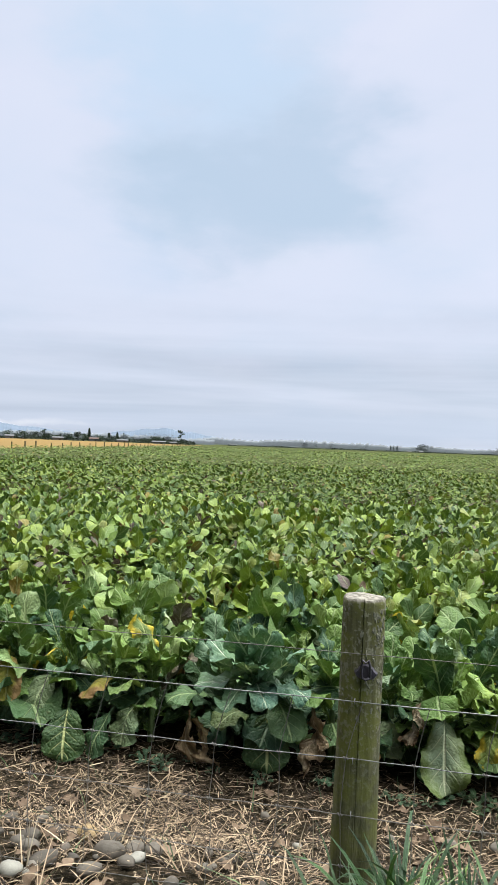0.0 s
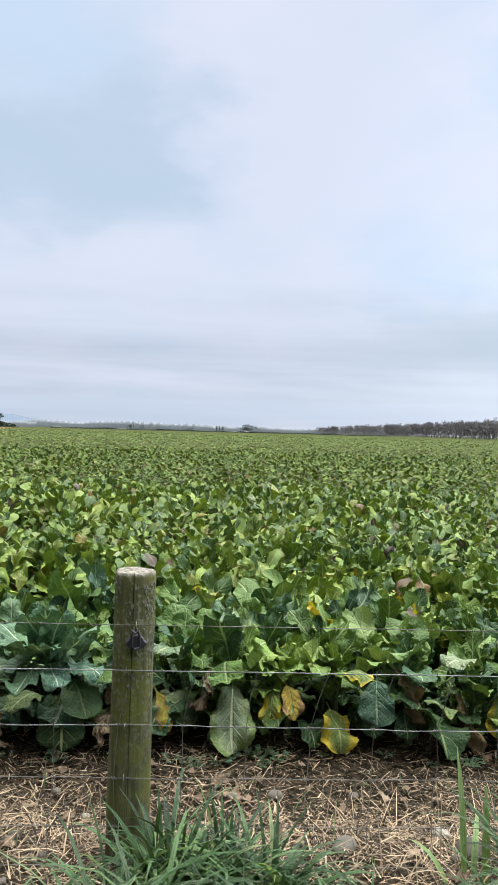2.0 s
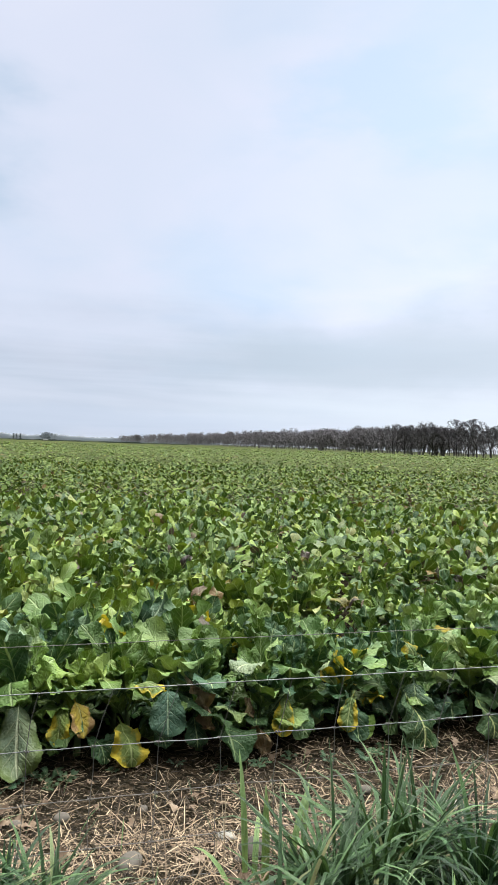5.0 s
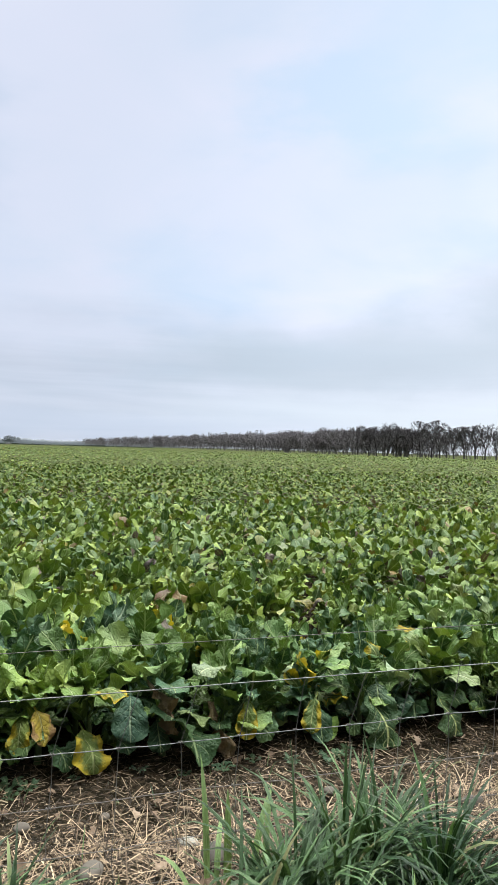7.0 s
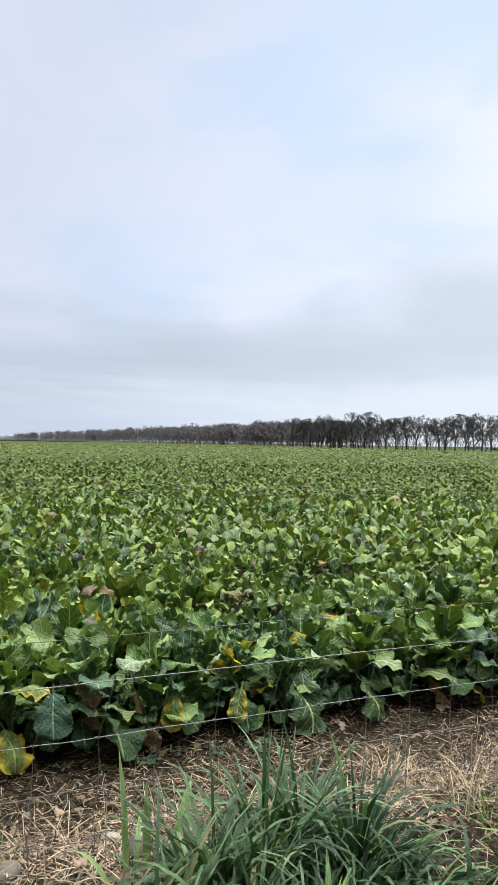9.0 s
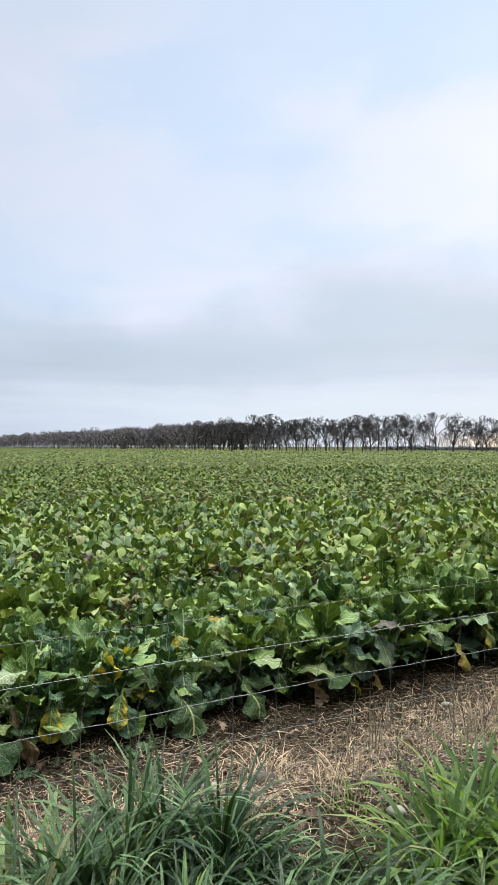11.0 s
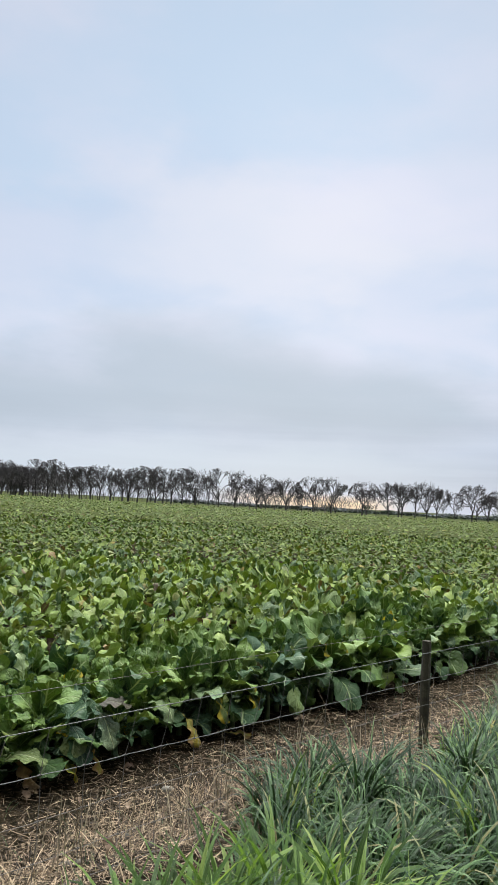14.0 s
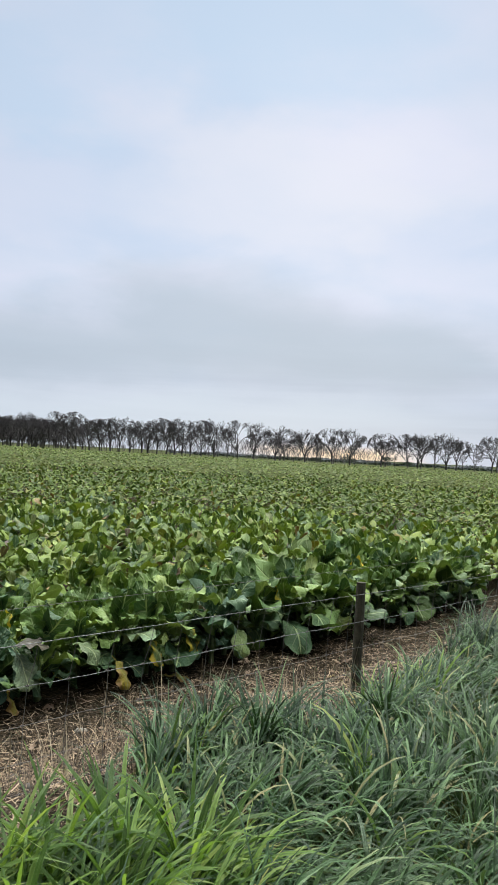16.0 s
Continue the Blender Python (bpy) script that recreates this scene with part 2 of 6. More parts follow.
GREENS = [(0.0, (0.036, 0.084, 0.034)), (0.16, (0.056, 0.118, 0.052)), (0.2, (0.048, 0.096, 0.022)), (0.42, (0.095, 0.170, 0.038)), (0.66, (0.145, 0.236, 0.056)), (0.84, (0.195, 0.292, 0.080)), (0.95, (0.245, 0.332, 0.120)), (1.0, (0.31, 0.39, 0.22))]
OLD_LEAVES = [(0.935, (0.17, 0.19, 0.05)), (0.95, (0.26, 0.30, 0.15)), (0.965, (0.22, 0.20, 0.03)), (0.982, (0.20, 0.12, 0.045)), (0.99, (0.10, 0.065, 0.06))]
M_LEAF = leaf_material("brassica_leaf", False, GREENS, (0.36, 0.45, 0.22), 0.62)
M_LEAF_BLUE = leaf_material("brassica_leaf_bluish", False, [(0.0, (0.036, 0.084, 0.044)), (0.6, (0.060, 0.122, 0.066)), (1.0, (0.100, 0.172, 0.098))], (0.33, 0.43, 0.28), 0.6)
# older leaves' deeper green, darkened further to paint in shade low in the crop
M_LEAF_LOW_SHADE = leaf_material("brassica_leaf_mature_shade", False, [(0.0, (0.026, 0.064, 0.028)), (0.6, (0.046, 0.098, 0.038)), (1.0, (0.080, 0.142, 0.052))], (0.33, 0.42, 0.20), 0.65)
M_LEAF_PALE = leaf_material("brassica_leaf_pale", False, [(0.0, (0.115, 0.170, 0.072)), (1.0, (0.185, 0.240, 0.120))], (0.46, 0.53, 0.30), 0.75, 0.42, relief=0.35, spec=0.4)
M_LEAF_OLD = leaf_material("brassica_leaf_greying", False, [(0.0, (0.200, 0.260, 0.130)), (1.0, (0.240, 0.300, 0.160))], (0.60, 0.64, 0.42), 0.85, 0.42, blotch=(0.12, 0.17, 0.05), relief=0.2, spec=0.4)
M_LEAF_GLAUCOUS = leaf_material("brassica_leaf_glaucous", False, [(0.0, (0.070, 0.150, 0.088)), (1.0, (0.115, 0.215, 0.130))], (0.48, 0.58, 0.42), 0.8, spec=0.35)
M_LEAF_VEINED = leaf_material("brassica_leaf_veined", False, [(0.0, (0.030, 0.066, 0.022)), (1.0, (0.050, 0.094, 0.032))], (0.46, 0.50, 0.22), 0.85, relief=0.35)
M_LEAF_STUFF = leaf_material("brassica_canopy", True, [(p_, (1.34 * a_, 1.19 * b_, 0.88 * c_)) for p_, (a_, b_, c_) in GREENS[:-2]] + OLD_LEAVES, (0.34, 0.42, 0.21), 0.55, relief=0.13, spec=0.3)
M_LEAF_YELLOW = leaf_material("yellowing_leaf", False, [(0.0, (0.33, 0.29, 0.045)), (1.0, (0.44, 0.33, 0.050))], (0.40, 0.42, 0.22), 0.5, 0.5, 0.25, (0.27, 0.17, 0.07))
M_LEAF_TURN = leaf_material("half_yellow_leaf", False, [(0.0, (0.095, 0.155, 0.040)), (1.0, (0.160, 0.210, 0.050))], (0.42, 0.47, 0.20), 0.6, 0.5, 0.22, (0.44, 0.34, 0.030))
M_LEAF_DEAD = leaf_material("withered_leaf", False, [(0.0, (0.20, 0.135, 0.075)), (1.0, (0.42, 0.32, 0.20))], (0.52, 0.43, 0.30), 0.4, 0.7, 0.1, (0.17, 0.115, 0.065))
M_LEAF_PURPLE = leaf_material("purple_leaf", False, [(0.0, (0.070, 0.056, 0.042)), (1.0, (0.125, 0.105, 0.082))], (0.3, 0.3, 0.2), 0.4)
M_LEAF_FAR = leaf_material("brassica_canopy_far", True, [(p_, (0.96 * a_, 0.86 * b_, 0.66 * c_)) for p_, (a_, b_, c_) in GREENS[2:-2]] + OLD_LEAVES, (0.30, 0.38, 0.17), 0.3, relief=0.1, spec=0.12)
M_STALK = rough_material("leaf_stalk", [(0.3, (0.0550, 0.0935, 0.0330)), (0.7, (0.1320, 0.1760, 0.0715))], 14.0, 0.5)
M_GRASS = leaf_material("verge_grass", True, [(0.0, (0.009, 0.026, 0.011)), (0.40, (0.020, 0.056, 0.022)), (0.70, (0.066, 0.140, 0.054)), (0.93, (0.170, 0.288, 0.120)), (0.992, (0.32, 0.28, 0.14))], (0.12, 0.22, 0.10), 0.3, 0.32, 0.09, relief=0.0, spec=0.28)
M_GRASS_LUSH = leaf_material("lush_grass", True, [(0.0, (0.024, 0.056, 0.014)), (0.45, (0.095, 0.185, 0.040)), (0.8, (0.215, 0.340, 0.078)), (0.955, (0.320, 0.410, 0.130)), (0.985, (0.40, 0.33, 0.12))], (0.2159, 0.3320, 0.0997), 0.3, 0.34, 0.38, relief=0.0, spec=0.3)
M_GRASS_BROAD = leaf_material("broad_grass", False, [(0.0, (0.200, 0.320, 0.115)), (1.0, (0.290, 0.420, 0.170))], (0.30, 0.40, 0.20), 0.4, 0.4, 0.15, relief=0.0)
M_STRAW = rough_material("straw", [(0.30, (0.016, 0.012, 0.008)), (0.43, (0.062, 0.044, 0.028)), (0.55, (0.228, 0.163, 0.102)), (0.71, (0.46, 0.36, 0.24))], 6.0, 0.75, island=True)
M_STEM = rough_material("dry_stem", [(0.3, (0.22, 0.17, 0.11)), (0.7, (0.46, 0.40, 0.29))], 8.0, 0.75, island=True)
M_OAK_LEAF = rough_material("fallen_oak_leaf", [(0.25, (0.080, 0.052, 0.032)), (0.55, (0.165, 0.115, 0.074)), (0.8, (0.27, 0.205, 0.145))], 20.0, 0.75, per_object=True)
M_STONE = rough_material("river_stone", [(0.25, (0.046, 0.041, 0.033)), (0.5, (0.082, 0.072, 0.058)), (0.75, (0.150, 0.134, 0.110))], 9.0, 0.75, 60.0, 0.003, per_object=True)
M_STONE_OCHRE = rough_material("ochre_stone", [(0.3, (0.17, 0.115, 0.05)), (0.7, (0.32, 0.235, 0.12))], 16.0, 0.7, 60.0, 0.002)
M_STONE_PALE = rough_material("pale_stone", [(0.3, (0.1760, 0.1720, 0.1440)), (0.7, (0.3200, 0.3120, 0.2720))], 16.0, 0.7, 60.0, 0.002)
M_WIRE = rough_material("galvanised_wire", [(0.3, (0.1320, 0.1375, 0.1375)), (0.7, (0.2640, 0.2695, 0.2640))], 40.0, 0.5, spec=0.5)
M_WIRE.node_tree.nodes["Principled BSDF"].inputs["Metallic"].default_value = 0.6
M_RUST_WIRE = rough_material("dull_wire", [(0.3, (0.09, 0.085, 0.08)), (0.7, (0.22, 0.21, 0.2))], 40.0, 0.6, spec=0.4)
M_RUST_WIRE.node_tree.nodes["Principled BSDF"].inputs["Metallic"].default_value = 0.5
M_PLASTIC = rough_material("black_plastic", [(0.3, (0.022, 0.020, 0.028)), (0.7, (0.06, 0.056, 0.075))], 60.0, 0.45)
M_LICHEN = rough_material("grey_lichen", [(0.3, (0.0850, 0.0892, 0.0638)), (0.7, (0.2125, 0.2125, 0.1615))], 80.0, 0.95, 300.0, 0.002)
M_BARK = rough_material("winter_bark", [(0.3, (0.050, 0.049, 0.055)), (0.7, (0.110, 0.104, 0.110))], 0.8, 0.9)
# bark of the distant wood, made paler to carry the haze in its colour
M_BARK_HAZE = rough_material("hazed_wood_bark", [(0.3, (0.108, 0.103, 0.112)), (0.7, (0.195, 0.182, 0.192))], 0.8, 0.9)
M_EVERGREEN = rough_material("evergreen_foliage", [(0.3, (0.018, 0.032, 0.022)), (0.7, (0.05, 0.075, 0.045))], 0.5, 0.85, island=True)
M_HEDGE = rough_material("dark_hedge", [(0.3, (0.0240, 0.0360, 0.0264)), (0.7, (0.0600, 0.0780, 0.0600))], 0.5, 0.9, island=True)
# pale blue-grey in place of foliage tones: distance haze painted into the material
M_FAR_WOOD_HAZE = rough_material("far_wood", [(0.3, (0.1575, 0.1785, 0.1995)), (0.7, (0.2100, 0.2362, 0.2625))], 0.05, 0.95, island=True)
# the hills' blue is aerial haze, mixed straight into their colour
M_HILL_HAZE = rough_material("far_hill_haze", [(0.3, (0.100, 0.135, 0.185)), (0.7, (0.122, 0.160, 0.212))], 0.003, 1.0)
M_STUBBLE = rough_material("stubble_field", [(0.3, (0.155, 0.094, 0.022)), (0.7, (0.220, 0.140, 0.036))], 0.12, 0.95)
M_SHED_WALL = rough_material("shed_wall", [(0.3, (0.0792, 0.0817, 0.0817)), (0.7, (0.1238, 0.1238, 0.1238))], 0.8, 0.8)
M_SHED_ROOF = rough_material("shed_roof", [(0.3, (0.085, 0.090, 0.095)), (0.7, (0.130, 0.135, 0.140))], 0.8, 0.6)
M_RED_ROOF = rough_material("red_roof", [(0.3, (0.0880, 0.0550, 0.0450)), (0.7, (0.1280, 0.0850, 0.0700))], 0.8, 0.7)
M_DARK_POST = rough_material("dark_weathered_timber", [(0.3, (0.022, 0.020, 0.015)), (0.55, (0.052, 0.050, 0.034)), (0.75, (0.105, 0.098, 0.078))], 14.0, 0.9, 60.0, 0.004)


def post_material():
    m, nt, b = material("weathered_post_timber")
    tc = add_node(nt, "ShaderNodeTexCoord").outputs["Object"]
    mp = add_node(nt, "ShaderNodeMapping")
    mp.inputs["Scale"].default_value = (22.0, 22.0, 1.6)
    nt.links.new(tc, mp.inputs[0])
    grain = noise_node(nt, mp.outputs[0], 3.0, 5.0, 0.65, 0.4)
    blot = noise_node(nt, tc, 9.0, 4.0, 0.6)
    spots = noise_node(nt, tc, 55.0, 3.0, 0.6)
    base = ramp(nt, grain, [(0.25, (0.026, 0.027, 0.011)), (0.5, (0.078, 0.079, 0.034)), (0.75, (0.14, 0.136, 0.070))])
    base = mix_rgb(nt, map_range(nt, blot, 0.40, 0.62, 0.0, 0.8), base, (0.105, 0.115, 0.016))
    sep = add_node(nt, "ShaderNodeSeparateXYZ")
    nt.links.new(tc, sep.inputs[0])
    # grey lichen crust, thicker on the upper half; bleached end grain on top
    crust = math_node(nt, "MULTIPLY", map_range(nt, spots, 0.52, 0.62, 0.0, 0.8), map_range(nt, sep.outputs[2], 0.2, 0.9, 0.15, 1.0))
    base = mix_rgb(nt, crust, base, (0.19, 0.19, 0.135))
    end = map_range(nt, sep.outputs[2], 1.028, 1.036, 0.0, 0.95)
    base = mix_rgb(nt, end, base, mix_rgb(nt, map_range(nt, spots, 0.35, 0.65, 0.0, 1.0), (0.10, 0.09, 0.07), (0.30, 0.28, 0.24)))
    nt.links.new(base, b.inputs["Base Color"])
    b.inputs["Roughness"].default_value = 0.9
    h = math_node(nt, "ADD", grain, math_node(nt, "MULTIPLY", spots, 0.7))
    nt.links.new(bump(nt, h, 0.9, 0.004), b.inputs["Normal"])
    return m


M_POST = post_material()


def ground_material():
    m, nt, b = material("soil_and_verge")
    pos = world_pos(nt)
    sep = add_node(nt, "ShaderNodeSeparateXYZ")
    nt.links.new(pos, sep.inputs[0])
    n1, n2, n3 = noise_node(nt, pos, 3.0, 5.0, 0.6), noise_node(nt, pos, 26.0, 5.0, 0.65), noise_node(nt, pos, 150.0, 3.0, 0.6)
    soil = ramp(nt, math_node(nt, "ADD", math_node(nt, "MULTIPLY", n1, 0.4), math_node(nt, "MULTIPLY", n2, 0.6)), [(0.3, (0.010, 0.009, 0.006)), (0.5, (0.023, 0.020, 0.014)), (0.7, (0.050, 0.043, 0.030))])
    litter = ramp(nt, n3, [(0.35, (0.022, 0.016, 0.011)), (0.6, (0.10, 0.075, 0.048))])
    soil = mix_rgb(nt, map_range(nt, n2, 0.45, 0.6, 0.0, 0.75), soil, litter)
    far = noise_node(nt, pos, 0.02, 4.0, 0.6)
    turf = ramp(nt, far, [(0.35, (0.045, 0.055, 0.024)), (0.65, (0.075, 0.085, 0.038))])
    # short worn turf on the road side of the verge
    worn = ramp(nt, n2, [(0.35, (0.022, 0.030, 0.010)), (0.6, (0.060, 0.075, 0.026))])
    verge = map_range(nt, math_node(nt, "ADD", sep.outputs[1], math_node(nt, "MULTIPLY", n1, 0.9)), -1.0, -0.3, 1.0, 0.0)
    soil = mix_rgb(nt, verge, soil, worn)
    length = add_node(nt, "ShaderNodeVectorMath", operation="LENGTH")
    nt.links.new(pos, length.inputs[0])
    col = mix_rgb(nt, map_range(nt, length.outputs["Value"], 90.0, 160.0, 0.0, 1.0), soil, turf)
    nt.links.new(col, b.inputs["Base Color"])
    b.inputs["Roughness"].default_value = 0.95
    b.inputs["Specular IOR Level"].default_value = 0.0
    h = math_node(nt, "ADD", n2, math_node(nt, "MULTIPLY", n3, 0.5))
    nt.links.new(bump(nt, h, 1.0, 0.03), b.inputs["Normal"])
    return m


build_world()
sun = new("sun", bpy.data.lights.new("sun", "SUN"))
sun.data.energy, sun.data.angle, sun.data.color = 1.5, radians(12), (1.0, 0.95, 0.88)
az, el = radians(SUN_AZ), radians(44)
sun.matrix_world = look((0, 0, 60), (-math.sin(az) * math.cos(el), -math.cos(az) * math.cos(el), 60 - math.sin(el)))
scene.view_settings.exposure = 0.0

# ---- mesh helpers ----
rng = np.random.default_rng(11)


def mesh_of(name, verts, faces, mat, uvs=None, smooth=True):
    """verts (n,3); faces (m,k) all of one size; uvs (n,2) by vertex."""
    me = bpy.data.meshes.new(name)
    verts, faces = np.asarray(verts, np.float32), np.asarray(faces, np.int32)
    m, k = faces.shape
    me.vertices.add(len(verts))
    me.vertices.foreach_set("co", verts.ravel())
    me.loops.add(m * k)
    me.loops.foreach_set("vertex_index", faces.ravel())
    me.polygons.add(m)
    me.polygons.foreach_set("loop_start", np.arange(m, dtype=np.int32) * k)
    me.polygons.foreach_set("use_smooth", np.full(m, smooth))
    me.update(calc_edges=True)
    if uvs is not None:
        layer = me.uv_layers.new(name="UVMap")
        layer.data.foreach_set("uv", np.asarray(uvs, np.float32)[faces.ravel()].ravel())
    me.materials.append(mat)
    me.validate()
    return me


def child(name, me, parent, m=None, label=""):
    ob = new(name, me)
    ob.parent = parent
    if m is not None:
        ob.matrix_basis = m
    if label:
        ob["label"] = label
    return ob


def empty(name, m):
    ob = new(name)
    ob.empty_display_size = 0.1
    ob.matrix_basis = m
    return ob


def join(pieces):
    """Joins (verts, faces, uvs) triples."""
    vs, fs, us, n = [], [], [], 0
    for v, f, u in pieces:
        vs.append(v), fs.append(np.asarray(f) + n), us.append(u)
        n += len(v)
    return np.concatenate(vs), np.concatenate(fs), np.concatenate(us)


def tube(path, radii, sides, cap=False):
    """A tapered tube of quads along a path."""
    path, radii = np.asarray(path, float), np.asarray(radii, float)
    n = len(path)
    tang = np.gradient(path, axis=0)
    tang /= np.linalg.norm(tang, axis=1)[:, None] + 1e-9
    ref = np.where(np.abs(tang[:, 2:3]) > 0.9, [[1.0, 0, 0]], [[0, 0, 1.0]])
    a = np.cross(tang, ref)
    a /= np.linalg.norm(a, axis=1)[:, None] + 1e-9
    b = np.cross(tang, a)
    ang = np.arange(sides) * 2 * np.pi / sides
    ring = a[:, None] * np.cos(ang)[None, :, None] + b[:, None] * np.sin(ang)[None, :, None]
    v = (path[:, None] + ring * radii[:, None, None]).reshape(-1, 3)
    i, j = np.meshgrid(np.arange(n - 1), np.arange(sides), indexing="ij")
    k = (j + 1) % sides
    f = np.stack([i * sides + j, i * sides + k, (i + 1) * sides + k, (i + 1) * sides + j], -1).reshape(-1, 4)
    return v, f, np.zeros((len(v), 2))


def ground_z(x, y):
    """Height of the ground: a verge, a low bank under the fence, and the field, which falls gently to the east."""
    x, y = np.asarray(x, float), np.asarray(y, float)
    s = np.clip((y + 0.25) / 1.15, 0, 1)
    bank = -0.03 - 0.25 * s * s * (3 - 2 * s)
    bank = bank - 0.05 * np.clip((x - 2.0) / 2.5, 0, 1) * np.clip(1 - np.abs(y) / 2, 0, 1)
    fall = 0.0055 * np.maximum(0, x - 0.45 * np.maximum(y, 0) - 15)
    return bank - np.minimum(fall, 3.0)


# ---- ground ----
def graded(lo, hi, step, far):
    mid = np.arange(lo, hi + 1e-6, step)
    out, d, p = [], step, hi
    while p < far:
        d *= 1.22
        p += d
        out.append(p)
    neg, d, p = [], step, lo
    while p > -far:
        d *= 1.22
        p -= d
        neg.append(p)
    return np.concatenate([neg[::-1], mid, out])


def build_ground():
    xs, ys = graded(-3.5, 13.0, 0.11, 4900), graded(-3.0, 2.2, 0.08, 4900)
    X, Y = np.meshgrid(xs, ys, indexing="ij")
    Z = ground_z(X, Y)
    near = (np.abs(X - 5) < 14) & (np.abs(Y) < 6)
    rough = np.array([noise.fractal(Vector((x * 3.1, y * 3.1, 0.3)), 1.0, 2.0, 4) if n else 0.0 for x, y, n in zip(X.ravel(), Y.ravel(), near.ravel())]).reshape(X.shape)
    Z = Z + 0.022 * rough
    nx, ny = X.shape
    i, j = np.meshgrid(np.arange(nx - 1), np.arange(ny - 1), indexing="ij")
    f = np.stack([i * ny + j, (i + 1) * ny + j, (i + 1) * ny + j + 1, i * ny + j + 1], -1).reshape(-1, 4)
    ob = new("ground", mesh_of("ground", np.stack([X, Y, Z], -1).reshape(-1, 3), f, ground_material()))
    tagged(ob, "brown stony soil of a field margin and verge", "ground", kind="structure")


build_ground()

# ---- brassica leaves ----
def leaf_grid(seed, length, width, nu, nv, e0, e1, fold=0.25, wave=0.02, stalk=0.32, scallop=0.07, thin=0.006, curl=0.0, rows=2):
    """A stalked leaf that starts at the origin, rises at e0 degrees towards +y and bends to e1 degrees; quads and uvs."""
    r = np.random.default_rng(seed)
    q = np.linspace(0, 1, nu + 1)
    t_blade = 1 - (1 - q) ** 1.6
    s = np.concatenate([np.linspace(0, stalk, rows, endpoint=False), stalk + (1 - stalk) * t_blade])
    th = np.radians(e0 + (e1 - e0) * s ** 1.5)
    ds = np.diff(s, prepend=0) * length
    cy, cz = np.cumsum(np.cos(th) * ds), np.cumsum(np.sin(th) * ds)
    t = np.clip((s - stalk) / (1 - stalk), 0, 1)
    prof = (0.06 + t) ** 0.6 * (1 - t ** 4.0) ** 0.5 * (t > 0)
    prof /= prof.max()
    prof[-1] = 0.26 if nu > 8 else 0.36
    v = np.linspace(-1, 1, nv + 1)
    v = np.sign(v) * np.abs(v) ** 0.8
    ph = r.uniform(0, 6.28, 5)
    half = np.maximum(thin, 0.5 * width * prof)
    T, V = np.meshgrid(t, v, indexing="ij")
    saw = np.where(np.arange(len(s)) % 2 == 0, 1.0, -1.0)[:, None]
    rim = (np.abs(V) > 0.95) * (T > 0.04) * (T < 0.99)
    frill = T * min(r.uniform(13, 19), nu * 1.3) + (V > 0) * ph[2] + ph[4]
    lobes = 0.045 * np.sin(T * 7 + ph[0] + (V > 0) * ph[1]) + 0.03 * np.cos(frill)
    edge = 1 + scallop * saw * rim + lobes * np.clip(np.abs(V) - 0.3, 0, 1) * 1.4 * (T > 0) * (T < 0.97)
    X = V * half[:, None] * edge
    lift = fold * np.abs(X) * (1 - 0.4 * T)
    lift = lift + wave * (1.0 * np.sin(frill) * np.abs(V) ** 2.0 + 0.6 * np.sin(T * 6 + ph[3] + 2.2 * V)) * np.clip(T * 5, 0, 1)
    lift = lift + wave * 0.12 * saw * rim - curl * X * X / (0.5 * width)
    side = 0.05 * length * np.sin(s * 2.2) * r.uniform(-1, 1)
    Y = cy[:, None] - np.sin(th)[:, None] * lift
    Z = cz[:, None] + np.cos(th)[:, None] * lift
    P = np.stack([X + side[:, None], Y, Z], -1).reshape(-1, 3)
    nS, nV = T.shape
    i, j = np.meshgrid(np.arange(nS - 1), np.arange(nV - 1), indexing="ij")
    f = np.stack([i * nV + j, i * nV + j + 1, (i + 1) * nV + j + 1, (i + 1) * nV + j], -1).reshape(-1, 4)
    uv = np.stack([(V + 1) / 2, np.repeat(s[:, None], nV, 1)], -1).reshape(-1, 2)
    return P, f, uv


# shapes of leaf by their place on the plant: (length, width, e0, e1)
LEAF_KINDS = {"heart": (0.30, 0.14, 88, 66), "upper": (0.39, 0.195, 82, 34), "middle": (0.43, 0.225, 68, 2), "spread": (0.42, 0.23, 54, -24), "lower": (0.41, 0.21, 44, -55), "hanging": (0.40, 0.19, 25, -84)}


def leaf_set(nu, nv, count, stalk_rows=2):
    out = {}
    k = 0
    for kind, (ln, wd, a, b) in LEAF_KINDS.items():
        rows = []
        for i in range(count):
            k += 1
            r = np.random.default_rng(k + 100)
            g = leaf_grid(k * 7 + 3, ln * r.uniform(0.85, 1.15), wd * r.uniform(0.8, 1.2), nu, nv, a + r.uniform(-12, 8), b + r.uniform(-28, 25),
                          r.uniform(-0.05, 0.5), r.uniform(0.016, 0.034) * (1.0 if nu > 12 else 1.35), r.uniform(0.20, 0.32), r.uniform(0.016, 0.036) if nu > 12 else 0.0, curl=r.uniform(-0.3, 0.45), rows=stalk_rows)
            rows.append(g)
        out[kind] = rows
    return out


def plant_recipe(r, n_leaves):
    """A list of (kind, variant, azimuth, height of the foot, scale)."""
    rows, a = [], r.uniform(0, 6.28)
    for i in range(n_leaves):
        q = i / max(1, n_leaves - 1)
        kind = "heart" if q < 0.2 else "upper" if q < 0.5 else "middle" if q < 0.7 else "spread" if q < 0.82 else "lower" if q < 0.93 else "hanging"
        rows.append((kind, int(r.integers(0, 100)), a, 0.36 * (1 - q) ** 1.1 + 0.06, r.uniform(0.5, 1.08)))
        a += 2.4 + r.uniform(-0.35, 0.35)
    return rows


